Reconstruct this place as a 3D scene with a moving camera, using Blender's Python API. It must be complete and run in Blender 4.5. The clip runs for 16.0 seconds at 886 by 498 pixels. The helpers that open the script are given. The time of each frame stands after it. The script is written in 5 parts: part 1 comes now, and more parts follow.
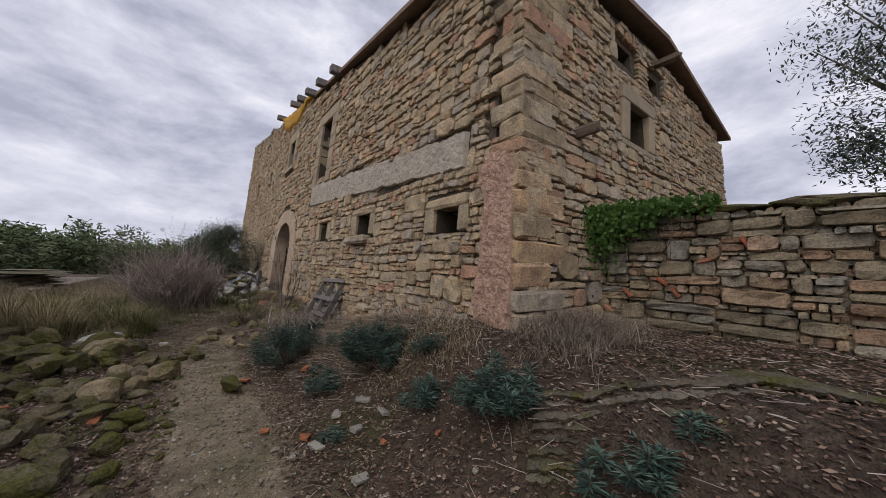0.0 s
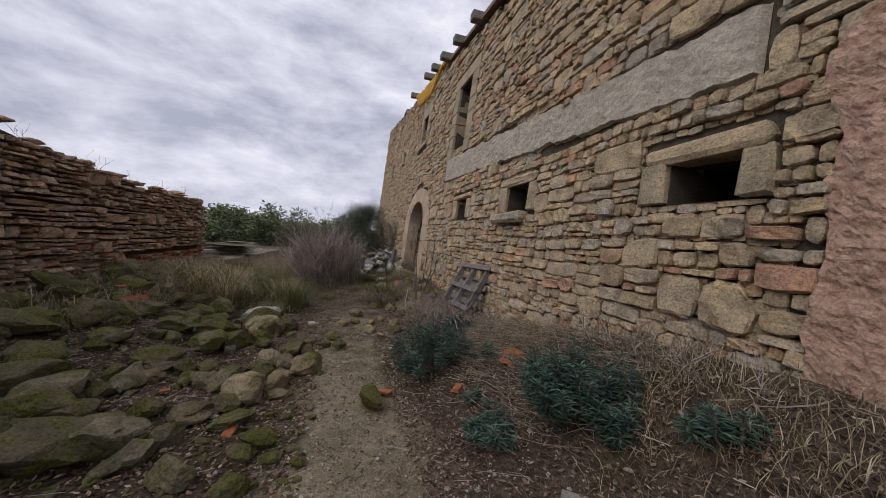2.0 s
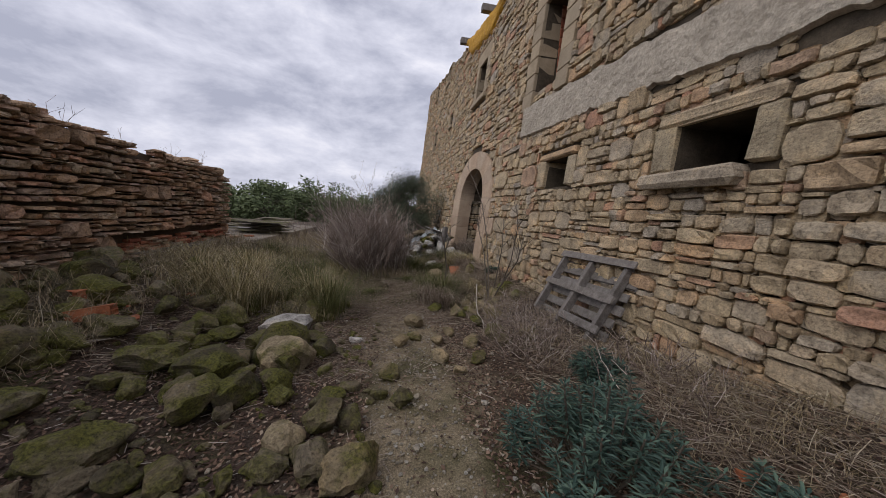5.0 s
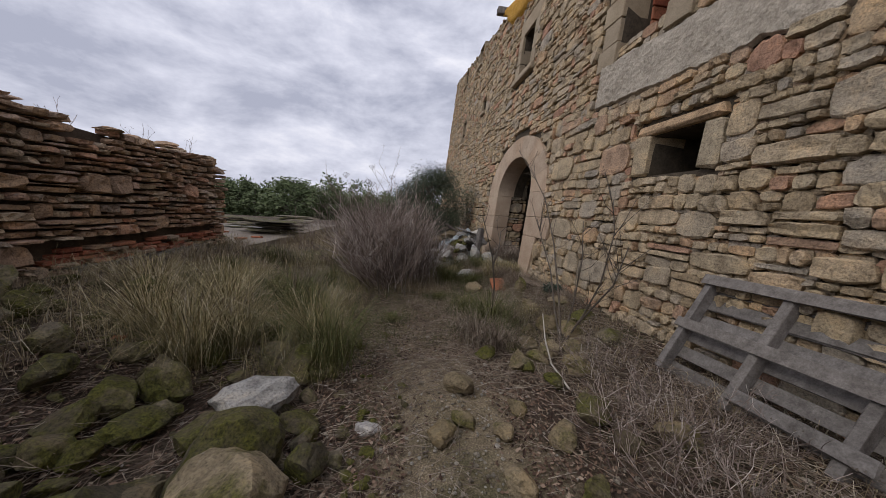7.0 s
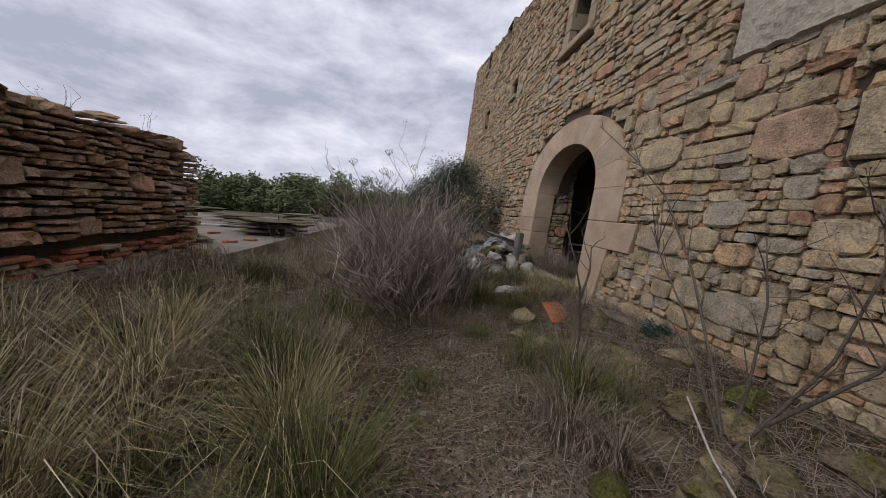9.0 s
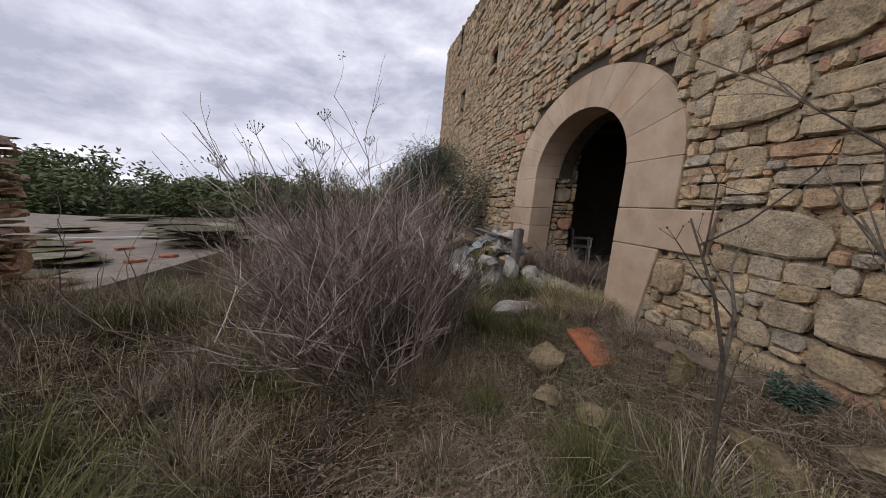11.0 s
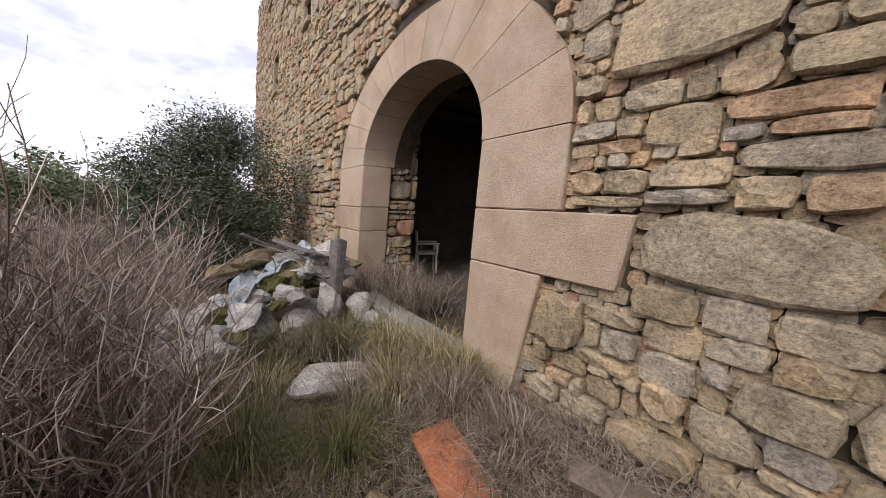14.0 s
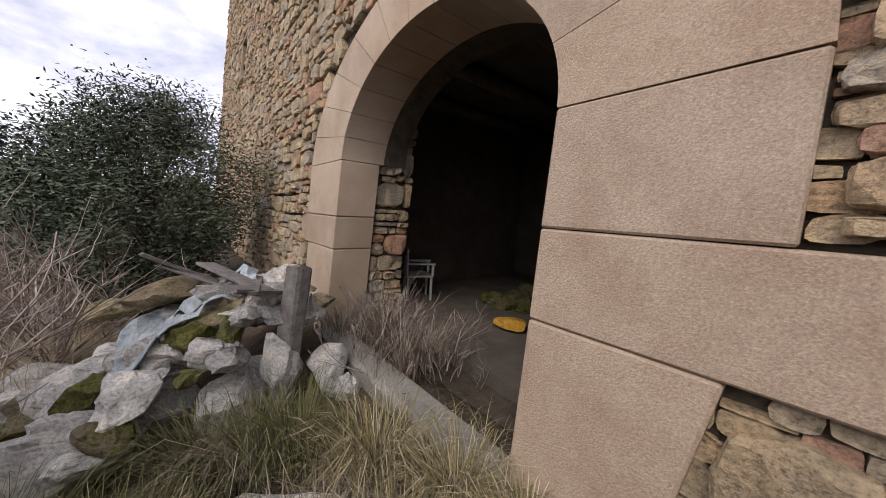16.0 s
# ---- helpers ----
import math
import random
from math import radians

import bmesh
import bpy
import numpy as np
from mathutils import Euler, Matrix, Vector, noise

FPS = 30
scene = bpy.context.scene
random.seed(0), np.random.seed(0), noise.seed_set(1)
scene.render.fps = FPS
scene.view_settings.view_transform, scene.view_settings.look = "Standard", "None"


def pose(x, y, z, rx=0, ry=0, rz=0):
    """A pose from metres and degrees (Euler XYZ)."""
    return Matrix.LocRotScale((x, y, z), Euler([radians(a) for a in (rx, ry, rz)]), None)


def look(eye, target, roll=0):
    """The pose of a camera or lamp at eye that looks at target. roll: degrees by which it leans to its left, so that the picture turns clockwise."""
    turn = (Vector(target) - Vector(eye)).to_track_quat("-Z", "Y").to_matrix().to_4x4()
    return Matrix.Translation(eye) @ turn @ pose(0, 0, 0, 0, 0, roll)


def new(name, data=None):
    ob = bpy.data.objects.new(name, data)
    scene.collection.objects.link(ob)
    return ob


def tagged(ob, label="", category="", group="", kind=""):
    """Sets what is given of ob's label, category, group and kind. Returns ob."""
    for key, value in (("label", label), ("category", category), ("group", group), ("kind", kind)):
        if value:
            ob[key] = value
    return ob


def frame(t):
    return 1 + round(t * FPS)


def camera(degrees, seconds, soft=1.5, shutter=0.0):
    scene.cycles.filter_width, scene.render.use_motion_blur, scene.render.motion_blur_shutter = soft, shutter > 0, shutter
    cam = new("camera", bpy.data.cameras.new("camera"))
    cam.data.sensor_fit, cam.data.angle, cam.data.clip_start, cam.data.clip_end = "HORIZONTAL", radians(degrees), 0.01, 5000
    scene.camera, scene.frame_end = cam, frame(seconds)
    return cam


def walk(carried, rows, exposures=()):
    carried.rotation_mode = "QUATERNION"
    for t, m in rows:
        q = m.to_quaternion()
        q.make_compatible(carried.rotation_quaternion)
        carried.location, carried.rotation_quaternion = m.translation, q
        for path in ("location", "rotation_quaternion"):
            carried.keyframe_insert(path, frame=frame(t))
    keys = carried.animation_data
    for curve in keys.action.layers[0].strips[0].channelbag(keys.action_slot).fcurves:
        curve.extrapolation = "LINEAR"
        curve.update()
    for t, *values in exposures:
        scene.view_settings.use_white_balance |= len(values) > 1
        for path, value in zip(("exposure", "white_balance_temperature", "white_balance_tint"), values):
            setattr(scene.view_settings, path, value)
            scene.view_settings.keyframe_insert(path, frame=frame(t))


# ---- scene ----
cam = camera(107.96, 16.0, soft=0.6)
PATH = [
    (0, (-2.296, -1.898, 1.488), (-1.079, -0.314, 1.592), 2.03),
    (0.5, (-2.162, -1.535, 1.493), (-1.104, 0.161, 1.554), 2.62),
    (1, (-2.194, -1.195, 1.477), (-1.289, 0.588, 1.501), 3.28),
    (1.5, (-2.310, -0.821, 1.487), (-1.535, 1.023, 1.479), 4.65),
    (2, (-2.198, -0.401, 1.506), (-1.609, 1.509, 1.457), 3.92),
    (2.5, (-2.271, -0.158, 1.521), (-1.794, 1.782, 1.430), 3.85),
    (3, (-2.382, 0.114, 1.517), (-1.917, 2.055, 1.381), 3.53),
    (3.5, (-2.450, 0.414, 1.502), (-2.009, 2.357, 1.333), 3.45),
    (4, (-2.384, 0.833, 1.508), (-1.960, 2.778, 1.316), 3.44),
    (6.5, (-2.428, 2.724, 1.500), (-2.124, 4.686, 1.261), 3.75),
    (7, (-2.439, 3.178, 1.501), (-2.177, 5.146, 1.258), 3.63),
    (7.5, (-2.545, 3.545, 1.497), (-2.317, 5.516, 1.246), 3.78),
    (8, (-2.639, 3.960, 1.507), (-2.439, 5.934, 1.254), 3.92),
    (8.5, (-2.670, 4.343, 1.514), (-2.468, 6.316, 1.258), 4.05),
    (11, (-2.486, 6.277, 1.488), (-2.154, 8.228, 1.200), 1.23),
    (11.5, (-2.390, 6.523, 1.481), (-1.877, 8.433, 1.185), 1.50),
    (12, (-2.249, 6.785, 1.491), (-1.539, 8.633, 1.202), 1.81),
    (12.5, (-2.124, 6.951, 1.511), (-1.215, 8.707, 1.216), 1.30),
    (13, (-1.936, 7.234, 1.513), (-0.866, 8.896, 1.210), 0.81),
    (13.5, (-1.752, 7.516, 1.494), (-0.609, 9.130, 1.195), 1.15),
    (14, (-1.519, 7.760, 1.502), (-0.360, 9.365, 1.218), 1.41),
    (14.5, (-1.412, 7.995, 1.507), (-0.241, 9.592, 1.228), 1.60),
    (15, (-1.347, 8.294, 1.497), (-0.159, 9.882, 1.238), 1.80),
    (15.5, (-1.274, 8.540, 1.478), (-0.054, 10.107, 1.242), 2.51),
    (16, (-1.081, 8.806, 1.509), (0.185, 10.338, 1.287), 3.21),
]
walk(cam, [(t, look(eye, target, roll)) for t, eye, target, roll in PATH],
     [(0, 0.1, 6530, 11), (4, 0.15, 6540, 11), (8.5, 0.15, 6520, 10), (11, 0.32, 6580, 11), (12.2, 0.6, 6720, 12), (13, 0.9, 6680, 13), (14, 1.04, 6650, 13), (15, 0.92, 6640, 13), (16, 0.86, 6620, 13)])

# ---- world and sun: overcast afternoon ----
world = bpy.data.worlds.new("overcast")
scene.world = world
world.use_nodes = True
wn, wl = world.node_tree.nodes, world.node_tree.links
bg = wn["Background"]
sky = wn.new("ShaderNodeTexSky")
sky.sky_type, sky.sun_disc = "NISHITA", False
sky.sun_elevation, sky.sun_rotation = radians(48), radians(-110)
sky.air_density, sky.dust_density = 1.4, 3.0
coord = wn.new("ShaderNodeTexCoord")
stretch = wn.new("ShaderNodeMapping")
stretch.inputs["Scale"].default_value = (1.0, 1.0, 2.3)
stretch.inputs["Location"].default_value = (0.7, 0.2, 0.35)
wl.new(coord.outputs["Generated"], stretch.inputs["Vector"])
cloud = wn.new("ShaderNodeTexNoise")
cloud.inputs["Scale"].default_value, cloud.inputs["Detail"].default_value, cloud.inputs["Roughness"].default_value = 3.0, 10.0, 0.6
cloud.inputs["Distortion"].default_value = 0.15
wl.new(stretch.outputs["Vector"], cloud.inputs["Vector"])
cover = wn.new("ShaderNodeValToRGB")
cover.color_ramp.elements[0].position, cover.color_ramp.elements[0].color = 0.36, (3.9, 4.1, 5.15, 1)
cover.color_ramp.elements[1].position, cover.color_ramp.elements[1].color = 0.7, (9.6, 9.5, 10.1, 1)
mid = cover.color_ramp.elements.new(0.52)
mid.color = (6.4, 6.55, 7.65, 1)
wl.new(cloud.outputs["Fac"], cover.inputs["Fac"])
veil = wn.new("ShaderNodeMixRGB")
veil.inputs["Fac"].default_value = 0.975
wl.new(sky.outputs["Color"], veil.inputs["Color1"])
wl.new(cover.outputs["Color"], veil.inputs["Color2"])
wl.new(veil.outputs["Color"], bg.inputs["Color"])
bg.inputs["Strength"].default_value = 0.1

sun = new("sun", bpy.data.lights.new("sun", "SUN"))
sun.data.energy, sun.data.angle, sun.data.color = 0.9, radians(40), (1.0, 0.95, 0.88)
sun.matrix_world = look((-14, -2, 17), (0, 5, 0))

# ---- materials ----


def principled(name, rough=0.9):
    m = bpy.data.materials.new(name)
    m.use_nodes = True
    n, l = m.node_tree.nodes, m.node_tree.links
    b = n["Principled BSDF"]
    b.inputs["Roughness"].default_value = rough
    b.inputs["Specular IOR Level"].default_value = 0.25
    return m, n, l, b


def ramp(n, stops):
    r = n.new("ShaderNodeValToRGB")
    while len(r.color_ramp.elements) < len(stops):
        r.color_ramp.elements.new(0.5)
    for e, (p, c) in zip(r.color_ramp.elements, stops):
        e.position, e.color = p, (*c, 1)
    return r


def noise_tex(n, l, scale, detail=6, rough=0.6, space=None):
    t = n.new("ShaderNodeTexNoise")
    t.inputs["Scale"].default_value, t.inputs["Detail"].default_value, t.inputs["Roughness"].default_value = scale, detail, rough
    if space:
        l.new(space, t.inputs["Vector"])
    return t


def mix(n, l, kind, fac, a, b):
    x = n.new("ShaderNodeMixRGB")
    x.blend_type = kind
    if isinstance(fac, (int, float)):
        x.inputs["Fac"].default_value = fac
    else:
        l.new(fac, x.inputs["Fac"])
    for s, v in (("Color1", a), ("Color2", b)):
        if isinstance(v, tuple):
            x.inputs[s].default_value = (*v, 1)
        else:
            l.new(v, x.inputs[s])
    return x.outputs["Color"]


def bump(n, l, b, height, strength, distance):
    x = n.new("ShaderNodeBump")
    x.inputs["Strength"].default_value, x.inputs["Distance"].default_value = strength, distance
    l.new(height, x.inputs["Height"])
    l.new(x.outputs["Normal"], b.inputs["Normal"])


def world_space(n):
    return n.new("ShaderNodeNewGeometry").outputs["Position"]


def varied(n, l):
    """A random number for each piece, whether an object of its own or an island of a joined mesh."""
    o, g, a = n.new("ShaderNodeObjectInfo"), n.new("ShaderNodeNewGeometry"), n.new("ShaderNodeMath")
    a.operation = "ADD"
    l.new(o.outputs["Random"], a.inputs[0])
    l.new(g.outputs["Random Per Island"], a.inputs[1])
    f = n.new("ShaderNodeMath")
    f.operation = "FRACT"
    l.new(a.outputs[0], f.inputs[0])
    return f.outputs[0]


def stone_material(name, stops, moss=0.0, grain=1.0, bump_d=0.03):
    m, n, l, b = principled(name, 0.92)
    p = world_space(n)
    base = ramp(n, stops)
    l.new(varied(n, l), base.inputs["Fac"])
    big = noise_tex(n, l, 5, 8, 0.65, p)
    fine = noise_tex(n, l, 60 * grain, 6, 0.7, p)
    shade = ramp(n, [(0.28, (0.5, 0.48, 0.46)), (0.5, (1, 1, 1)), (0.72, (1.4, 1.3, 1.15))])
    l.new(big.outputs["Fac"], shade.inputs["Fac"])
    c = mix(n, l, "MULTIPLY", 1.0, base.outputs["Color"], shade.outputs["Color"])
    speck = ramp(n, [(0.3, (0.4, 0.38, 0.37)), (0.5, (1, 1, 1)), (0.7, (1.35, 1.32, 1.25))])
    l.new(fine.outputs["Fac"], speck.inputs["Fac"])
    c = mix(n, l, "MULTIPLY", 0.95, c, speck.outputs["Color"])
    # thin horizontal bedding lines in the stone
    bed = n.new("ShaderNodeMapping")
    bed.inputs["Scale"].default_value = (1.0, 1.0, 3.2)
    l.new(p, bed.inputs["Vector"])
    seam = noise_tex(n, l, 16 * grain, 7, 0.7, bed.outputs["Vector"])
    streak = ramp(n, [(0.32, (0.42, 0.4, 0.38)), (0.46, (1, 1, 1)), (0.68, (1.22, 1.2, 1.16))])
    l.new(seam.outputs["Fac"], streak.inputs["Fac"])
    c = mix(n, l, "MULTIPLY", 0.5, c, streak.outputs["Color"])
    lich = noise_tex(n, l, 22, 5, 0.6, p)
    spot = ramp(n, [(0.66, (0, 0, 0)), (0.74, (0.55, 0.55, 0.55))])
    l.new(lich.outputs["Fac"], spot.inputs["Fac"])
    c = mix(n, l, "MIX", spot.outputs["Color"], c, (0.36, 0.35, 0.31))
    if moss:
        mo = noise_tex(n, l, 3.3, 6, 0.7, p)
        cut = ramp(n, [(0.62 - 0.3 * moss, (0, 0, 0)), (0.78 - 0.3 * moss, (0.9, 0.9, 0.9))])
        l.new(mo.outputs["Fac"], cut.inputs["Fac"])
        tone = ramp(n, [(0.35, (0.028, 0.03, 0.008)), (0.65, (0.15, 0.148, 0.026))])
        l.new(fine.outputs["Fac"], tone.inputs["Fac"])
        c = mix(n, l, "MIX", cut.outputs["Color"], c, tone.outputs["Color"])
    l.new(c, b.inputs["Base Color"])
    h = mix(n, l, "ADD", 0.5, big.outputs["Fac"], fine.outputs["Fac"])
    h = mix(n, l, "ADD", 0.35, h, seam.outputs["Fac"])
    bump(n, l, b, h, 0.9, bump_d)
    return m


def plain_material(name, dark, light, scale, rough=0.9, bump_d=0.006, fine=80):
    m, n, l, b = principled(name, rough)
    p = world_space(n)
    t = noise_tex(n, l, scale, 8, 0.65, p)
    r = ramp(n, [(0.3, dark), (0.7, light)])
    l.new(t.outputs["Fac"], r.inputs["Fac"])
    f = noise_tex(n, l, fine, 5, 0.7, p)
    q = ramp(n, [(0.3, (0.6, 0.6, 0.6)), (0.7, (1.25, 1.25, 1.25))])
    l.new(f.outputs["Fac"], q.inputs["Fac"])
    tone = ramp(n, [(0.0, (0.86, 0.85, 0.84)), (0.5, (1.0, 1.0, 1.0)), (1.0, (1.1, 1.07, 1.03))])
    l.new(varied(n, l), tone.inputs["Fac"])
    c = mix(n, l, "MULTIPLY", 0.8, r.outputs["Color"], q.outputs["Color"])
    l.new(mix(n, l, "MULTIPLY", 1.0, c, tone.outputs["Color"]), b.inputs["Base Color"])
    bump(n, l, b, mix(n, l, "ADD", 0.6, t.outputs["Fac"], f.outputs["Fac"]), 0.6, bump_d)
    return m


def leaf_material(name, stops, rough=0.6):
    m, n, l, b = principled(name, rough)
    r = ramp(n, stops)
    l.new(varied(n, l), r.inputs["Fac"])
    l.new(r.outputs["Color"], b.inputs["Base Color"])
    return m


FACADE_STOPS = [(0.0, (0.355, 0.276, 0.180)), (0.25, (0.459, 0.367, 0.244)), (0.45, (0.413, 0.338, 0.238)), (0.58, (0.379, 0.333, 0.273)), (0.72, (0.493, 0.389, 0.261)), (0.85, (0.470, 0.327, 0.203)), (0.92, (0.413, 0.243, 0.168)), (1.0, (0.46, 0.385, 0.27))]
stone_facade = stone_material("rubble_sandstone", FACADE_STOPS)
stone_yard = stone_material("yard_wall_stone", [(0.0, (0.310, 0.215, 0.150)), (0.4, (0.433, 0.308, 0.207)), (0.55, (0.433, 0.253, 0.167)), (0.75, (0.382, 0.299, 0.238)), (1.0, (0.46, 0.37, 0.26))])
stone_terrace = stone_material("terrace_wall_stone", [(0.0, (0.253, 0.213, 0.147)), (0.35, (0.337, 0.281, 0.196)), (0.6, (0.320, 0.307, 0.261)), (0.75, (0.371, 0.298, 0.196)), (0.93, (0.320, 0.204, 0.139)), (1.0, (0.46, 0.4, 0.31))])
stone_mossy = stone_material("mossy_fieldstone", [(0.0, (0.078, 0.067, 0.046)), (0.5, (0.151, 0.123, 0.081)), (1.0, (0.2, 0.17, 0.125))], moss=0.72)
stone_ledge = stone_material("bedded_ledge_rock", [(0.0, (0.081, 0.069, 0.050)), (0.5, (0.137, 0.117, 0.089)), (1.0, (0.25, 0.22, 0.18))], moss=0.5)
stone_pale = stone_material("pale_rubble", [(0.0, (0.429, 0.416, 0.403)), (0.5, (0.598, 0.585, 0.559)), (1.0, (0.27, 0.26, 0.25))])
stone_white = stone_material("whitish_limestone", [(0.0, (0.64, 0.62, 0.59)), (1.0, (0.72, 0.7, 0.66))])
stone_jamb = stone_material("hewn_jamb_stone", [(0.0, (0.36, 0.3, 0.205)), (0.5, (0.42, 0.35, 0.25)), (1.0, (0.44, 0.35, 0.235))])
stone_loose = stone_material("loose_sandstone", [(0.0, (0.184, 0.149, 0.091)), (0.5, (0.248, 0.198, 0.126)), (1.0, (0.33, 0.27, 0.18))], moss=0.42)
stone_pebble = stone_material("pebbles", [(0.0, (0.2, 0.17, 0.13)), (0.6, (0.3, 0.27, 0.22)), (1.0, (0.42, 0.4, 0.36))])
ashlar = plain_material("dressed_sandstone", (0.4, 0.285, 0.2), (0.57, 0.455, 0.34), 1.9, 0.9, 0.018, 120)
ashlar_old = plain_material("weathered_ashlar", (0.31, 0.25, 0.17), (0.44, 0.36, 0.26), 3.5, 0.9, 0.008, 70)
mortar = plain_material("lime_mortar", (0.06, 0.048, 0.035), (0.13, 0.105, 0.075), 9, 0.97, 0.03, 50)
mortar_dark = plain_material("earth_mortar", (0.05, 0.04, 0.03), (0.1, 0.078, 0.06), 8, 0.97, 0.03, 50)
cement = plain_material("cement_band", (0.35, 0.305, 0.245), (0.54, 0.48, 0.395), 7, 0.95, 0.05, 45)
plaster = plain_material("pink_plaster", (0.33, 0.2, 0.15), (0.6, 0.42, 0.33), 16, 0.95, 0.09, 55)
concrete = plain_material("old_concrete", (0.25, 0.235, 0.2), (0.36, 0.34, 0.3), 3, 0.93, 0.01, 60)
slab_mat = plain_material("gritty_slab", (0.15, 0.125, 0.102), (0.29, 0.25, 0.207), 2.5, 0.95, 0.012, 40)
brick_red = stone_material("red_brick", [(0.0, (0.27, 0.09, 0.055)), (0.5, (0.34, 0.13, 0.075)), (1.0, (0.4, 0.19, 0.12))], bump_d=0.005)
terracotta = plain_material("terracotta", (0.3, 0.1, 0.048), (0.46, 0.18, 0.09), 14, 0.85, 0.004, 60)
foam = plain_material("yellow_foam", (0.5, 0.25, 0.03), (0.72, 0.42, 0.07), 14, 0.85, 0.05, 30)
wood_grey = plain_material("weathered_wood", (0.11, 0.098, 0.088), (0.25, 0.23, 0.215), 16, 0.85, 0.006, 90)
wood_dark = plain_material("old_timber", (0.1, 0.075, 0.055), (0.2, 0.16, 0.125), 10, 0.85, 0.008, 60)
roof_tile = plain_material("roof_tile", (0.2, 0.13, 0.09), (0.3, 0.22, 0.16), 6)
plastic_white = plain_material("grimy_plastic", (0.5, 0.49, 0.46), (0.62, 0.61, 0.58), 5, 0.5, 0.001)
tarp_blue = plain_material("torn_tarp", (0.2, 0.24, 0.26), (0.5, 0.54, 0.56), 12, 0.5, 0.02, 40)
# one dark brown tone shared by the room's floor, walls and ceiling
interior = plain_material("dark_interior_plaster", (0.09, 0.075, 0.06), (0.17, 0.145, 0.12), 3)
bark = plain_material("bark", (0.08, 0.065, 0.05), (0.17, 0.145, 0.12), 20)
twig = leaf_material("bare_twigs", [(0.0, (0.09, 0.064, 0.056)), (0.5, (0.225, 0.174, 0.148)), (0.8, (0.37, 0.305, 0.265)), (1.0, (0.55, 0.49, 0.44))], 0.85)
dry_grass = leaf_material("dry_grass", [(0.0, (0.134, 0.099, 0.060)), (0.5, (0.269, 0.207, 0.122)), (0.8, (0.403, 0.331, 0.207)), (1.0, (0.54, 0.48, 0.37))], 0.8)
pale_stick = plain_material("barkless_branch", (0.4, 0.36, 0.31), (0.6, 0.56, 0.5), 12, 0.8, 0.002)
tussock_grass = leaf_material("tussock_grass", [(0.0, (0.125, 0.098, 0.052)), (0.35, (0.188, 0.168, 0.069)), (0.6, (0.312, 0.252, 0.127)), (0.85, (0.500, 0.408, 0.241)), (1.0, (0.56, 0.5, 0.37))], 0.75)
mat_straw = leaf_material("matted_straw", [(0.0, (0.09, 0.066, 0.05)), (0.45, (0.19, 0.145, 0.11)), (0.8, (0.31, 0.25, 0.19)), (1.0, (0.46, 0.4, 0.32))], 0.8)
green_grass = leaf_material("green_grass", [(0.0, (0.051, 0.064, 0.017)), (0.6, (0.102, 0.106, 0.034)), (1.0, (0.2, 0.18, 0.08))], 0.7)
spurge_leaf = leaf_material("spurge_leaf", [(0.0, (0.03, 0.056, 0.046)), (0.6, (0.062, 0.11, 0.088)), (1.0, (0.12, 0.18, 0.13))], 0.55)
ivy_leaf = leaf_material("ivy_leaf", [(0.0, (0.03, 0.07, 0.015)), (0.6, (0.06, 0.125, 0.025)), (1.0, (0.12, 0.2, 0.05))], 0.45)
tree_leaf = leaf_material("evergreen_leaf", [(0.0, (0.026, 0.038, 0.022)), (0.6, (0.058, 0.075, 0.044)), (1.0, (0.16, 0.185, 0.12))], 0.5)
far_leaf = leaf_material("far_tree_leaf", [(0.0, (0.05, 0.068, 0.028)), (0.6, (0.1, 0.13, 0.055)), (1.0, (0.16, 0.19, 0.09))], 0.7)
litter_leaf = leaf_material("fallen_leaves", [(0.0, (0.035, 0.02, 0.016)), (0.45, (0.1, 0.06, 0.042)), (0.75, (0.19, 0.122, 0.084)), (0.92, (0.3, 0.21, 0.15)), (1.0, (0.42, 0.33, 0.25))], 0.8)

ground_mat, gn, gl, gb = principled("yard_ground", 0.97)
gp = world_space(gn)
sep = gn.new("ShaderNodeSeparateXYZ")
gl.new(gp, sep.inputs[0])
wob = noise_tex(gn, gl, 1.1, 5, 0.6, gp)


def gmath(op, a, b=0.0):
    x = gn.new("ShaderNodeMath")
    x.operation = op
    for i, v in enumerate((a, b)):
        if isinstance(v, (int, float)):
            x.inputs[i].default_value = v
        else:
            gl.new(v, x.inputs[i])
    return x.outputs[0]


off = gmath("ABSOLUTE", gmath("ADD", gmath("ADD", sep.outputs["X"], 2.05), gmath("MULTIPLY", gmath("SUBTRACT", wob.outputs["Fac"], 0.5), 1.6)))
trod = ramp(gn, [(0.25, (1, 1, 1)), (0.75, (0, 0, 0))])
gl.new(off, trod.inputs["Fac"])
earth = noise_tex(gn, gl, 7, 8, 0.7, gp)
grit = noise_tex(gn, gl, 95, 4, 0.7, gp)
soil = ramp(gn, [(0.3, (0.038, 0.027, 0.02)), (0.5, (0.08, 0.058, 0.043)), (0.72, (0.15, 0.115, 0.085))])
gl.new(earth.outputs["Fac"], soil.inputs["Fac"])
sand = ramp(gn, [(0.3, (0.165, 0.13, 0.084)), (0.55, (0.29, 0.236, 0.158)), (0.8, (0.42, 0.355, 0.262))])
gl.new(earth.outputs["Fac"], sand.inputs["Fac"])
gc = mix(gn, gl, "MIX", trod.outputs["Color"], soil.outputs["Color"], sand.outputs["Color"])
sward = noise_tex(gn, gl, 0.8, 6, 0.65, gp)
patch = ramp(gn, [(0.5, (0, 0, 0)), (0.64, (0.75, 0.75, 0.75))])
gl.new(sward.outputs["Fac"], patch.inputs["Fac"])
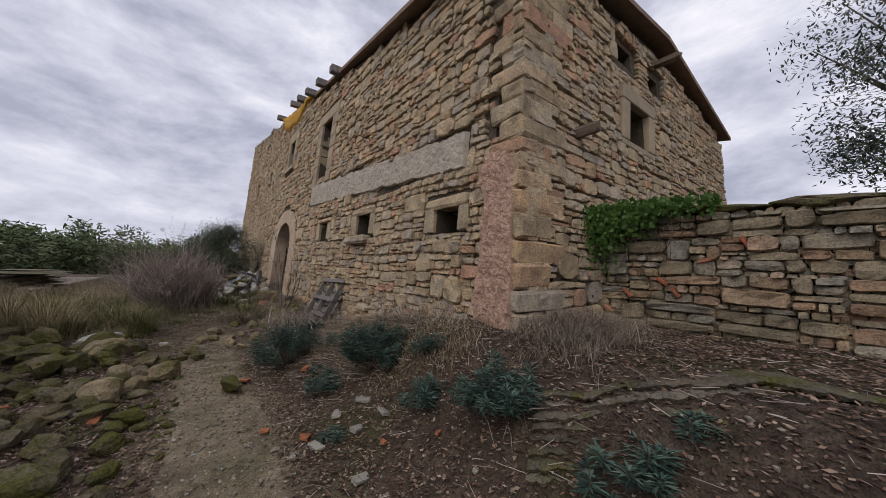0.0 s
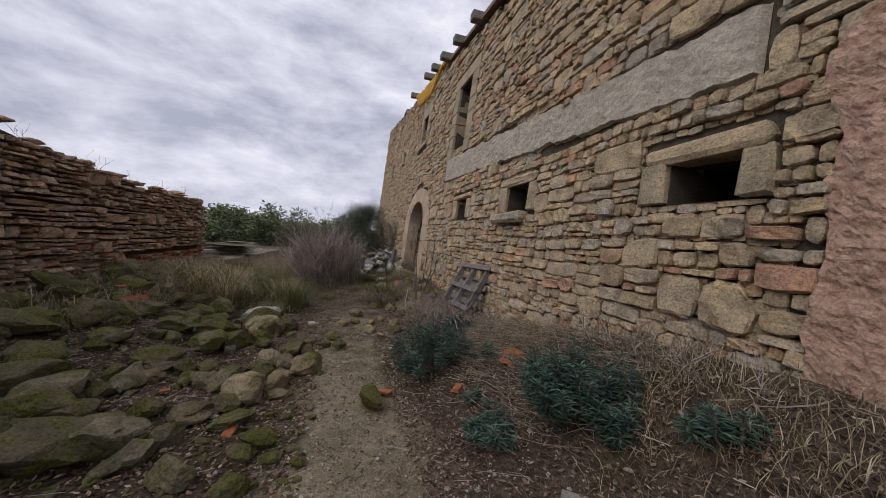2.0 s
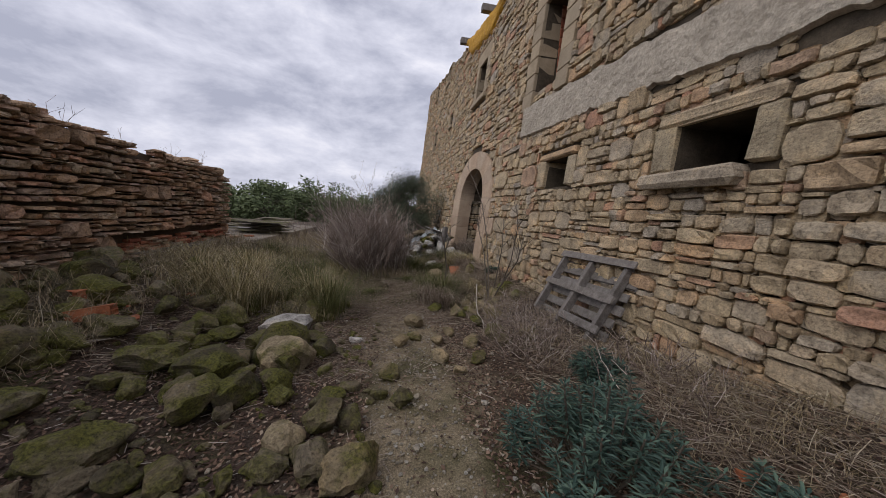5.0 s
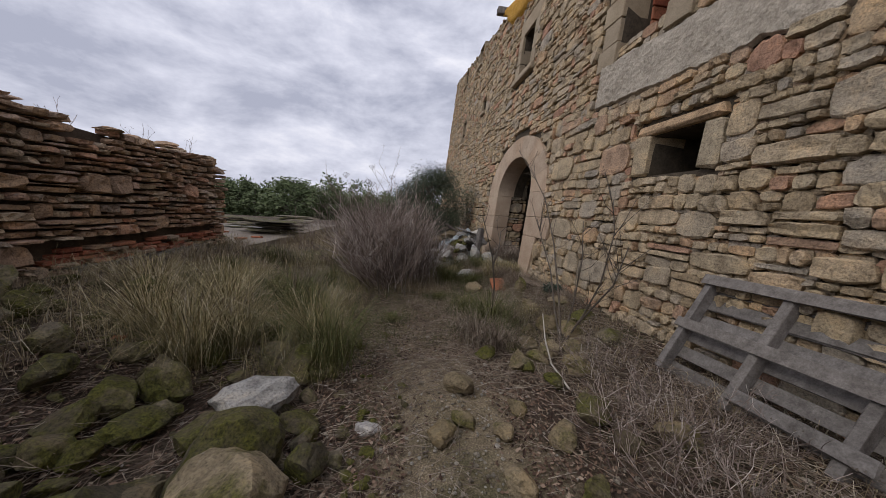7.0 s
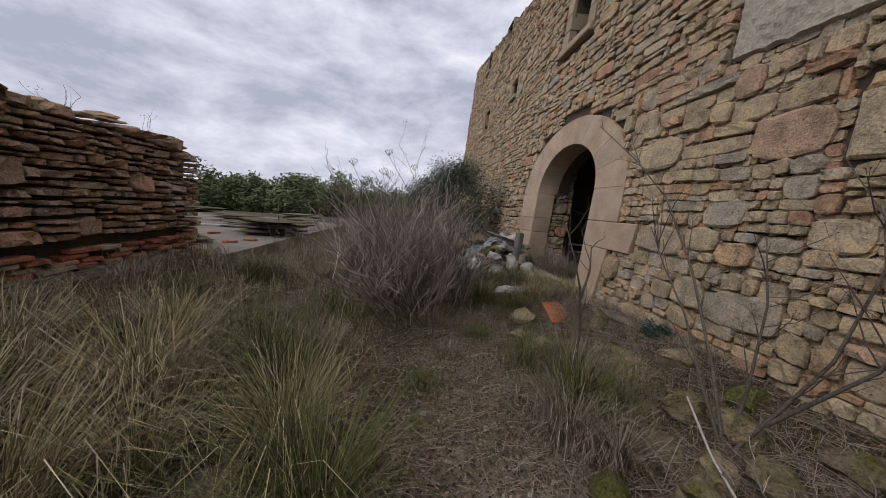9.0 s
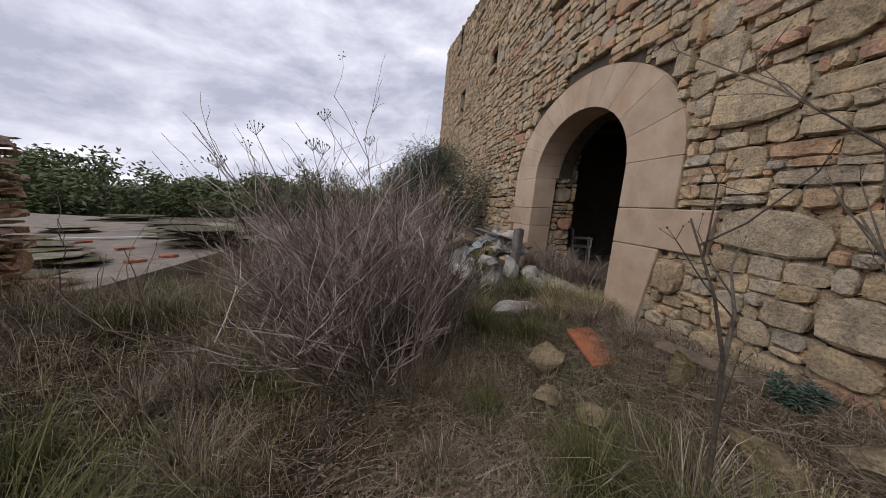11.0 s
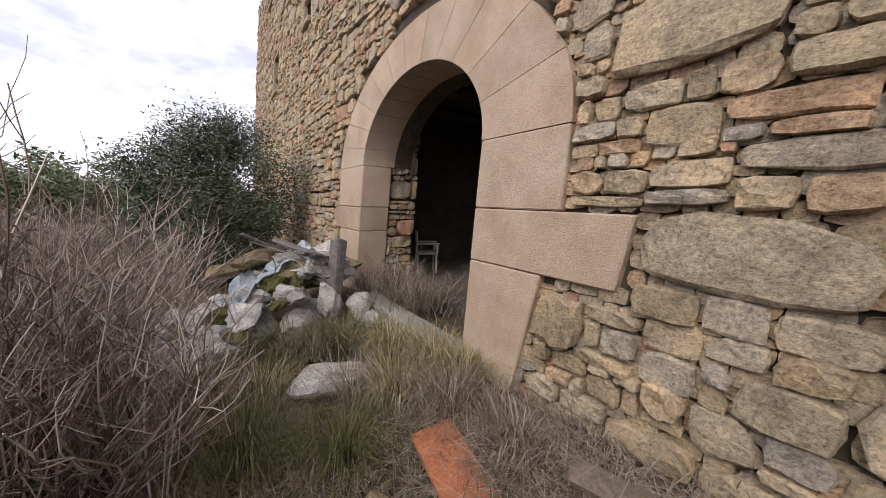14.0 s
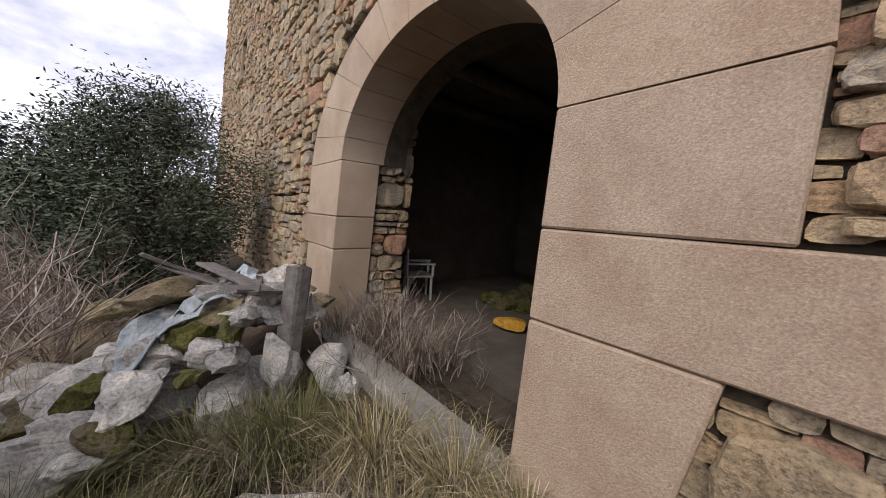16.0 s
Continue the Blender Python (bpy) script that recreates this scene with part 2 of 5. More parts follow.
gc = mix(gn, gl, "MIX", patch.outputs["Color"], gc, (0.06, 0.062, 0.022))
gritr = ramp(gn, [(0.3, (0.25, 0.25, 0.25)), (0.5, (1, 1, 1)), (0.68, (1.9, 1.85, 1.8))])
gl.new(grit.outputs["Fac"], gritr.inputs["Fac"])
gl.new(mix(gn, gl, "MULTIPLY", 0.8, gc, gritr.outputs["Color"]), gb.inputs["Base Color"])
bump(gn, gl, gb, mix(gn, gl, "ADD", 0.7, earth.outputs["Fac"], grit.outputs["Fac"]), 0.8, 0.03)

# ---- helpers for building ----
rng = random.Random(7)


def mesh_of(name, verts, faces, mat, smooth=False):
    me = bpy.data.meshes.new(name)
    me.from_pydata([tuple(v) for v in verts], [], faces)
    me.materials.append(mat)
    if smooth:
        me.polygons.foreach_set("use_smooth", [True] * len(me.polygons))
    me.update()
    return me


def thing(name, label, category, group="", kind="", at=(0, 0, 0)):
    ob = new(name)
    ob.location = at
    return tagged(ob, label, category, group, kind)


def part(name, mesh, parent, label="", m=None):
    ob = new(name, mesh)
    ob.parent = parent
    if m is not None:
        ob.matrix_basis = m
    if label:
        ob["label"] = label
    return ob


def box_data(a, b, bev=0.0):
    """Verts and faces of a box from corner a to corner b, with chamfered edges."""
    bm = bmesh.new()
    bmesh.ops.create_cube(bm, size=1)
    for v in bm.verts:
        v.co = [a[i] + (v.co[i] + 0.5) * (b[i] - a[i]) for i in range(3)]
    if bev:
        bmesh.ops.bevel(bm, geom=bm.edges[:], offset=bev, segments=1, affect="EDGES")
    bm.verts.index_update()
    out = [v.co[:] for v in bm.verts], [[v.index for v in f.verts] for f in bm.faces]
    bm.free()
    return out


def box(name, a, b, mat, bev=0.0, wear=0.0):
    vs, fs = box_data(a, b, bev)
    if wear:
        vs = [[c + rng.uniform(-wear, wear) for c in v] for v in vs]
    return mesh_of(name, vs, fs, mat)


class Pile:
    """Collects many small pieces into one mesh."""

    def __init__(self):
        self.v, self.f = [], []

    def add(self, vs, fs):
        n = len(self.v)
        self.v.extend(vs)
        self.f.extend([[i + n for i in f] for f in fs])


def tube(p, path, r0, r1, sides=4):
    """A tapered tube along a list of Vectors, added to the pile p."""
    vs, fs, n = [], [], len(path)
    for i, c in enumerate(path):
        d = (path[min(i + 1, n - 1)] - path[max(i - 1, 0)]).normalized()
        a = d.orthogonal().normalized()
        b = d.cross(a)
        r = r0 + (r1 - r0) * i / (n - 1)
        for k in range(sides):
            t = 2 * math.pi * k / sides
            vs.append(c + (a * math.cos(t) + b * math.sin(t)) * r)
    for i in range(n - 1):
        for k in range(sides):
            fs.append([i * sides + k, i * sides + (k + 1) % sides, (i + 1) * sides + (k + 1) % sides, (i + 1) * sides + k])
    fs.append([(n - 1) * sides + k for k in range(sides)])
    p.add(vs, fs)


def boulder(size, seed, rough=0.3, cuts=3):
    """A faceted, worn fieldstone round the origin, resting near z = -size.z / 2."""
    bm = bmesh.new()
    bmesh.ops.create_icosphere(bm, subdivisions=cuts, radius=0.5)
    r = random.Random(seed)
    planes = [(Vector((r.uniform(-1, 1), r.uniform(-1, 1), r.uniform(-0.7, 1))).normalized(), r.uniform(0.26, 0.42)) for _ in range(11)]
    o = Vector((seed * 3.1 % 50, seed * 1.7 % 50, 0))
    for v in bm.verts:
        for nrm, d in planes:
            e = v.co.dot(nrm) - d
            if e > 0:
                v.co -= nrm * e * 0.97
        v.co *= 1 + rough * (0.8 * noise.noise(v.co * 3 + o) + 0.6 * noise.noise(v.co * 8 + o) + 0.3 * noise.noise(v.co * 19 + o))
        v.co = Vector((v.co.x * size[0], v.co.y * size[1], v.co.z * size[2])) * 1.12
    bm.verts.index_update()
    out = [v.co.copy() for v in bm.verts], [[v.index for v in f.verts] for f in bm.faces]
    bm.free()
    return out


# ---- ground ----


def smooth01(a, b, x):
    t = min(max((x - a) / (b - a), 0), 1)
    return t * t * (3 - 2 * t)


def ground_z(x, y):
    bank = 0.4 - 0.12 * smooth01(7.5, 9.3, y) + 0.5 * (1 - smooth01(0.8, 4.2, y))
    z = bank * smooth01(-1.5 if y < 5 else -1.0, 0.0, x)
    if y < 0:
        z = max(z, 0.92 * smooth01(-1.3, 1.3, x))
    z += 0.45 * smooth01(-3.2, -5.6, x) * (1 - smooth01(9.5, 11.5, y)) + 0.12 * smooth01(-4.2, -5.8, x)
    if x > 0.35 and y > 0.35:
        z -= 0.25 * smooth01(0.35, 0.7, x)
    near = 1 - smooth01(20, 40, abs(x) + abs(y - 6))
    z += near * (0.07 * noise.noise((x * 0.9, y * 0.9, 3)) + 0.03 * noise.noise((x * 3.1, y * 3.1, 9)))
    z -= 2.2 * smooth01(25, 70, y)
    z -= 5 * smooth01(60, 300, abs(x) + abs(y))
    return z


def spread(lo, hi, step, far):
    core = [lo + step * i for i in range(int((hi - lo) / step) + 1)]
    out, d = [], step
    a, b = core[0], core[-1]
    while d < far:
        d *= 1.45
        a, b = a - d, b + d
        out += [a, b]
    return sorted(core + out)


gx, gy = spread(-9, 5, 0.11, 900), spread(-5, 17, 0.11, 900)
verts = [(x, y, ground_z(x, y)) for y in gy for x in gx]
faces = [(j * len(gx) + i, j * len(gx) + i + 1, (j + 1) * len(gx) + i + 1, (j + 1) * len(gx) + i) for j in range(len(gy) - 1) for i in range(len(gx) - 1)]
ground = new("ground", mesh_of("ground", verts, faces, ground_mat, True))
tagged(ground, "trodden sandy path through dark leaf-strewn yard earth", "ground", kind="structure")

# ---- farmhouse shell: facade plane leans back slightly ----
LEAN = 0.08


def on_facade(y, z, d=0.0):
    """A place on the facade, d metres out from its face."""
    return Vector((LEAN * z - d, y, z))


def on_gable(x, z, d=0.0):
    return Vector((x, 0.06 * z - d, z))


def roof_z(y):
    return 5.25 + 0.18 * y


def panel(name, us, vs, holes, place, thick, mat, top=None):
    """A wall slab over the rectangle us x vs, with real rectangular openings."""
    u = sorted(set([*us] + [h[0] for h in holes] + [h[1] for h in holes] + [us[0] + (us[1] - us[0]) * i / 12 for i in range(13)]))
    v = sorted(set([*vs] + [h[2] for h in holes] + [h[3] for h in holes]))
    p = Pile()
    solid = {}
    for i in range(len(u) - 1):
        for j in range(len(v) - 1):
            cu, cv = (u[i] + u[i + 1]) / 2, (v[j] + v[j + 1]) / 2
            solid[i, j] = not any(h[0] < cu < h[1] and h[2] < cv < h[3] for h in holes)
    index, verts_, faces_ = {}, [], []

    def vert(i, j, k):
        if (i, j, k) not in index:
            z = v[j]
            if top:
                z = top(u[i]) if j == len(v) - 1 else min(z, top(u[i]))
            index[i, j, k] = len(verts_)
            verts_.append(place(u[i], z, -thick if k else 0.0))
        return index[i, j, k]

    for (i, j), s in solid.items():
        if not s:
            continue
        faces_.append([vert(i, j, 0), vert(i, j + 1, 0), vert(i + 1, j + 1, 0), vert(i + 1, j, 0)])
        faces_.append([vert(i, j, 1), vert(i + 1, j, 1), vert(i + 1, j + 1, 1), vert(i, j + 1, 1)])
        for di, dj, a, b in ((-1, 0, (i, j), (i, j + 1)), (1, 0, (i + 1, j), (i + 1, j + 1)), (0, -1, (i, j), (i + 1, j)), (0, 1, (i, j + 1), (i + 1, j + 1))):
            if not solid.get((i + di, j + dj), False):
                faces_.append([vert(*a, 0), vert(*b, 0), vert(*b, 1), vert(*a, 1)])
    return mesh_of(name, verts_, faces_, mat)


# openings: near end, far end, foot, head
HOLES = {"vent_a": (1.02, 1.5, 1.9, 2.22), "vent_b": (3.5, 4.12, 2.0, 2.4), "vent_c": (5.83, 6.45, 2.0, 2.42), "tall": (6.62, 7.45, 3.56, 5.4),
         "square": (10.98, 11.75, 5.0, 6.05), "slot": (15.2, 15.75, 5.2, 5.65), "narrow": (19.0, 19.9, 4.75, 5.85), "loft_a": (17.2, 18.0, 7.7, 8.5), "loft_b": (20.6, 21.4, 8.05, 8.85)}
DOOR = (9.5, 11.95, 0.2, 2.82)
facade = new("wall_front", panel("wall_front", (0.55, 25.0), (-0.3, 5.0), [*HOLES.values(), DOOR], lambda y, z, d: on_facade(y, z, d - 0.032), 0.68, mortar, roof_z))
tagged(facade, "tall rubble sandstone farmhouse wall with earthy mortar", "wall", kind="structure")
GABLE_HOLES = [(2.75, 3.45, 3.45, 4.05), (2.6, 3.1, 4.72, 5.0), (3.75, 4.2, 4.68, 4.95)]
gable = new("wall_gable", panel("wall_gable", (0.75, 8.35), (-0.3, 5.05), GABLE_HOLES, lambda x, z, d: on_gable(x, z, d - 0.032), 0.57, mortar, lambda x: 5.05 + 0.5 * (1 - abs(x - 4) / 5)))
tagged(gable, "rubble stone gable wall of the farmhouse", "wall", kind="structure")
back = new("wall_back", box("wall_back", (8.6, 9.0, -0.3), (9.2, 25, 6.4), mortar))
near_back = new("wall_back_near", box("wall_back_near", (7.8, 0.64, -0.3), (8.33, 9.0, 4.9), mortar))
tagged(near_back, "rear stone wall of the near wing", "wall", kind="structure")
tagged(back, "rear stone wall of the farmhouse", "wall", kind="structure")
far_end = new("wall_far_end", box("wall_far_end", (0.8, 24.4, -0.3), (8.6, 25.0, 9.6), mortar))
tagged(far_end, "far end stone wall of the farmhouse", "wall", kind="structure")
roof = new("roof", mesh_of("roof", [(0.1, 0.12, 5.32), (0.5, 9.0, roof_z(9.0) + 0.1), (4.5, 9.0, roof_z(9.0) + 1.0), (4.2, 0.12, 5.75), (8.6, 0.12, 5.1), (8.6, 9.0, roof_z(9) - 0.3)]
           + [(0.1, 0.12, 5.24), (0.5, 9.0, roof_z(9.0) + 0.02), (4.5, 9.0, roof_z(9.0) + 0.92), (4.2, 0.12, 5.67), (8.6, 0.12, 5.02), (8.6, 9.0, roof_z(9) - 0.38)],
           [(0, 1, 2, 3), (3, 2, 5, 4), (6, 9, 8, 7), (9, 10, 11, 8), (0, 3, 9, 6), (3, 4, 10, 9), (0, 6, 7, 1), (4, 5, 11, 10), (1, 7, 8, 2), (2, 8, 11, 5)], roof_tile))
tagged(roof, "old clay tile roof with a thin projecting eave", "roof", kind="structure")
roof_far = new("roof_far", mesh_of("roof_far", [(1.0, 9.0, 6.5), (1.3, 24.6, 9.3), (8.8, 24.6, 9.3), (8.8, 9.0, 6.5), (1.0, 9.0, 6.4), (1.3, 24.6, 9.2), (8.8, 24.6, 9.2), (8.8, 9.0, 6.4)],
               [(0, 1, 2, 3), (4, 7, 6, 5), (0, 4, 5, 1), (2, 6, 7, 3), (0, 3, 7, 4), (1, 5, 6, 2)], roof_tile))
tagged(roof_far, "low roof deck behind the ruined parapet", "roof", kind="structure")
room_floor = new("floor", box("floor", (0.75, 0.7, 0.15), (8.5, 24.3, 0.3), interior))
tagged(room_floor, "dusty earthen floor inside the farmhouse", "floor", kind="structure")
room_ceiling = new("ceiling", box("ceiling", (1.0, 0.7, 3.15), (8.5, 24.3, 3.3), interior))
tagged(room_ceiling, "dark brown ceiling between old beams", "ceiling", kind="structure")
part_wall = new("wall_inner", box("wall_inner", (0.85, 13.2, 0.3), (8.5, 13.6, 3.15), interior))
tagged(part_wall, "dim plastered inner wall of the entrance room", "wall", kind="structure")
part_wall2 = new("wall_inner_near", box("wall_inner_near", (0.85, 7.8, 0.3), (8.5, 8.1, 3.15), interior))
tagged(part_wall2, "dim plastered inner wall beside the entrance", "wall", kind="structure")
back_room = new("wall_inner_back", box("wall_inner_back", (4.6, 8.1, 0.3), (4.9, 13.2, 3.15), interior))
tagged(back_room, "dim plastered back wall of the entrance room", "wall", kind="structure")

# ---- rubble masonry ----


NU, NV = 7, 5
RIM = [(i, 0) for i in range(NU)] + [(NU - 1, j) for j in range(1, NV)] + [(i, NV - 1) for i in range(NU - 2, -1, -1)] + [(0, j) for j in range(NV - 2, 0, -1)]
FACES = [[j * NU + i, j * NU + i + 1, (j + 1) * NU + i + 1, (j + 1) * NU + i] for j in range(NV - 1) for i in range(NU - 1)]
FACES += [[RIM[k][1] * NU + RIM[k][0], NU * NV + k, NU * NV + (k + 1) % len(RIM), RIM[(k + 1) % len(RIM)][1] * NU + RIM[(k + 1) % len(RIM)][0]] for k in range(len(RIM))]


def stone_data(u0, u1, v0, v1, out, place, r):
    """One roughly squared stone: a hewn, uneven face with worn edges, proud of the mortar."""
    w, h = u1 - u0, v1 - v0
    cu, cv, k = (u0 + u1) / 2, (v0 + v1) / 2, min(w, h)
    o = r.uniform(0, 90)
    tilt_u, tilt_v = r.uniform(-0.22, 0.22), r.uniform(-0.18, 0.18)
    skew = r.uniform(-0.07, 0.07)
    corner = {(sx, sy): r.uniform(0.04, 0.26) * k for sx in (-1, 1) for sy in (-1, 1)}
    flat, verts_ = [], []
    for j in range(NV):
        for i in range(NU):
            s, t = (-1, -0.9, -0.4, 0, 0.4, 0.9, 1)[i], (-1, -0.82, 0, 0.82, 1)[j]
            cut = corner[(1 if s > 0 else -1, 1 if t > 0 else -1)] * abs(s) ** 4 * abs(t) ** 4
            x = s * (w / 2) - math.copysign(cut, s)
            y = t * (h / 2) - math.copysign(cut, t)
            x += 0.07 * k * noise.noise((s * 1.7 + o, t * 1.7, 1))
            y += 0.09 * k * noise.noise((s * 2.2 + o, t * 1.7, 7)) + skew * s * k
            edge = max(abs(s), abs(t)) == 1
            d = out * (0.55 + 0.3 * noise.noise((s * 3, t * 3, o))) if edge else out * (1.0 + tilt_u * s + tilt_v * t + 0.55 * noise.noise((cu + s * w * 9, cv + t * h * 9, o)))
            flat.append((x, y))
            verts_.append(place(cu + x, cv + y, d))
    for i, j in RIM:
        x, y = flat[j * NU + i]
        verts_.append(place(cu + x * 0.97, cv + y * 0.97, -0.09))
    return verts_, FACES


def pieces(a, b, lo, hi, low, gap, r, out):
    """Breaks one block of a course into the mix of large stones and thin slabs of random rubble."""
    w, h = b - a, hi - lo
    if h > 1.7 * low and r.random() < (0.75 if h > 2.3 * low else 0.45) and h * 0.35 > 0.035:
        s = lo + h * r.choice((r.uniform(0.25, 0.4), r.uniform(0.42, 0.58), r.uniform(0.6, 0.76)))
        pieces(a, b, lo, s, low, gap, r, out)
        pieces(a, b, s, hi, low, gap, r, out)
    elif w > 1.5 * h and w > 0.16 and r.random() < (0.7 if w > 3.2 * h else 0.3):
        s = a + w * r.uniform(0.28, 0.72)
        pieces(a, s, lo, hi, low, gap, r, out)
        pieces(s, b, lo, hi, low, gap, r, out)
    else:
        g = gap * r.uniform(0.6, 1.9)
        out.append((a + g * 0.4, b - g * 0.6, lo + g * 0.4, hi - g * 0.6))


def courses(u0, u1, v0, v1, keep_out, seed, size=1.0, gap=0.009, top=None, foot=None, tall=(0.095, 0.235)):
    """Rectangles of random rubble in wandering courses, clear of the keep_out rectangles."""
    r = random.Random(seed)
    out, v = [], v0
    while v < v1:
        h = r.choice((r.uniform(*tall), r.uniform(tall[1] * 0.8, tall[1] * 1.25), r.uniform(tall[1] * 0.95, tall[1] * 1.55))) * size
        u = u0 + r.uniform(-0.2, 0)
        blocks = sorted((k[0], k[1]) for k in keep_out if min(v + h, k[3]) - max(v, k[2]) > 0.3 * min(h, k[3] - k[2]))
        while u < u1:
            w = min(h * r.uniform(0.8, 2.2), 0.66 * size)
            w = max(w, 0.1)
            a, b = max(u, u0), min(u + w, u1)
            u += w
            for k0, k1 in blocks:
                if a < k1 and b > k0:
                    if a < k0 - 0.06:
                        b = k0
                    elif b > k1 + 0.06:
                        a = k1
                    else:
                        b = a
            if b - a < 0.06:
                continue
            m = (a + b) / 2
            wave = 0.065 * size * noise.noise((m * 0.8, v * 1.3, seed)) + 0.012 * r.uniform(-1, 1)
            lo, hi = v + wave, v + h + wave
            if (top and hi > top(m)) or (foot and hi < foot(m)):
                continue
            pieces(a, b, lo, hi, tall[0] * size, gap, r, out)
        v += h
    return out


def masonry(wall, cells, place, mat, seed, near=None, depth=(0.016, 0.06), limit=300, label=""):
    """Stones of a wall: those in the stretch near are parts of their own, the others one joined part."""
    r, p, count = random.Random(seed), Pile(), 0
    for c in cells:
        vs, fs = stone_data(*c, r.uniform(*depth), place, r)
        if near and count < limit and near(*c):
            o = vs[NU * NV // 2]
            me = mesh_of("stone", [v - o for v in vs], fs, mat)
            part("stone", me, wall, m=Matrix.Translation(o))
            count += 1
        else:
            p.add(vs, fs)
    if p.v:
        tagged(part("rubble_facing", mesh_of("rubble_facing", p.v, p.f, mat), wall, label), kind="stuff")


def rect_grow(h, l, r_, b, t):
    return (h[0] - l, h[1] + r_, h[2] - b, h[3] + t)


FRAMES = [rect_grow(HOLES["tall"], 0.42, 0.42, 0.0, 0.32), rect_grow(HOLES["square"], 0.3, 0.34, 0.2, 0.42), rect_grow(HOLES["slot"], 0.03, 0.03, 0.12, 0.03),
          rect_grow(HOLES["narrow"], 0.12, 0.12, 0.1, 0.12), rect_grow(HOLES["loft_a"], 0.03, 0.03, 0.1, 0.03), rect_grow(HOLES["loft_b"], 0.03, 0.03, 0.1, 0.03)]
VENTS = [rect_grow(HOLES[k], 0.2, 0.24, 0.0, 0.15) for k in ("vent_a", "vent_b", "vent_c")]


def band_lo(y):
    return 2.62 + 0.055 * y


# stepped strips follow the band's gentle slope
band_rects = [(0.95 + 0.4 * i, 1.36 + 0.4 * i, band_lo(1.15 + 0.4 * i), 3.06 + 0.075 * (1.15 + 0.4 * i)) for i in range(17)]
door_zone = [(9.0, 12.76, 0.0, 1.08), (8.85, 12.76, 1.08, 2.05), (8.44, 9.6, 1.08, 1.48), (9.5, 11.9, 2.0, 3.0)]
for k in range(13):
    half = math.sqrt(max(0.0, 1 - ((k + 0.5) / 13) ** 2))
    door_zone.append((10.72 - 1.88 * half, 10.72 + 2.02 * half, 1.96 + 1.34 * k / 13, 1.96 + 1.34 * (k + 1) / 13))
plaster_zone = [(0.0, 0.3, 0.4, 6.0), (0.3, 0.58, 0.4, 2.62)]
big_zone = (6.75, 8.95, 0.1, 2.95)
cells = courses(0.3, 25.0, 0.2, 9.9, FRAMES + VENTS + band_rects + door_zone + plaster_zone + [big_zone], 11, 0.9, top=roof_z, foot=lambda y: ground_z(-0.05, y) - 0.05)
cells += courses(6.75, 8.95, 0.1, 2.95, VENTS + door_zone + band_rects, 14, 1.12, foot=lambda y: ground_z(-0.05, y) - 0.05)
cells = [c for c in cells if c[0] > 0.06 * c[2] + 0.28]
masonry(facade, cells, on_facade, stone_facade, 3, near=lambda a, b, c, d: 4.6 < a < 9.0 and 0.3 < c < 2.5, label="tan and grey rubble stones in wandering courses")
fill = courses(0.7, 9.6, 0.25, 3.75, VENTS + band_rects + [(9.1, 9.7, 0, 1.08), (8.9, 9.7, 1.08, 2.1), (8.48, 9.6, 1.1, 1.46), (9.05, 9.7, 2.0, 3.0)], 51, 0.4, gap=0.004, foot=lambda y: ground_z(-0.05, y))
masonry(facade, fill, on_facade, stone_facade, 52, depth=(-0.016, 0.002), label="small pinning stones packed in the joints")
gcells = courses(0.25, 8.35, 0.4, 5.6, [rect_grow(GABLE_HOLES[0], 0.25, 0.25, 0.1, 0.25), rect_grow(GABLE_HOLES[1], 0.12, 0.12, 0.03, 0.05), rect_grow(GABLE_HOLES[2], 0.12, 0.12, 0.03, 0.05)], 12, 0.85, top=lambda x: 5.02 + 0.5 * (1 - abs(x - 4) / 5))
masonry(gable, gcells, on_gable, stone_facade, 5, near=lambda a, b, c, d: a < 6.0 and c < 4.0, depth=(0.022, 0.048), label="weathered rubble stones of the gable")

# corner blocks
part("corner_core", box("corner_core", (0.42, 0.33, 0.2), (0.8, 0.6, 5.2), mortar), facade)
r4 = random.Random(4)
z = 0.3
k = 0
while z < 5.1:
    h = r4.uniform(0.15, 0.27)
    ly, lx = ((0.42, 0.5) if k % 2 else (0.28, 0.8)) if z > 2.6 else ((0.07, 0.5) if k % 2 else (0.11, 0.75))
    c = on_facade(0, z)
    vs, fs = box_data((c.x - 0.03, 0.06 * z - 0.04, z), (c.x + lx, 0.06 * z + ly, z + h - 0.014), 0.026)
    vs = [[q + r4.uniform(-0.016, 0.016) for q in v] for v in vs]
    part("corner_block", mesh_of("corner_block", vs, fs, stone_facade), facade)
    z += h
    k += 1

# pink plaster left on the wall beside the corner, with a ragged edge
p = Pile()
ny, nz = 30, 100
for j in range(nz + 1):
    zz = 0.75 + (2.75 - 0.75) * j / nz
    for i in range(ny + 1):
        y0, y1 = 0.06 * zz + 0.03 + 0.02 * noise.noise((zz * 3, 1, 5)), 0.62 + 0.09 * noise.noise((zz * 2.2, 8, 2)) + 0.03 * noise.noise((zz * 9, 8, 2))
        y = y0 + (y1 - y0) * i / ny
        edge = min(i, ny - i) / ny
        d = 0.045 + 0.025 * noise.noise((y * 6, zz * 6, 1)) + 0.016 * noise.noise((y * 22, zz * 22, 4)) + 0.01 * noise.noise((y * 45, zz * 45, 4))
        p.v.append(on_facade(y, zz + (0.06 * noise.noise((y * 6, 3, 3)) if j in (0, nz) else 0), d if edge > 0.02 and 0 < j < nz else -0.02))
p.f = [[j * (ny + 1) + i, (j + 1) * (ny + 1) + i, (j + 1) * (ny + 1) + i + 1, j * (ny + 1) + i + 1] for j in range(nz) for i in range(ny)]
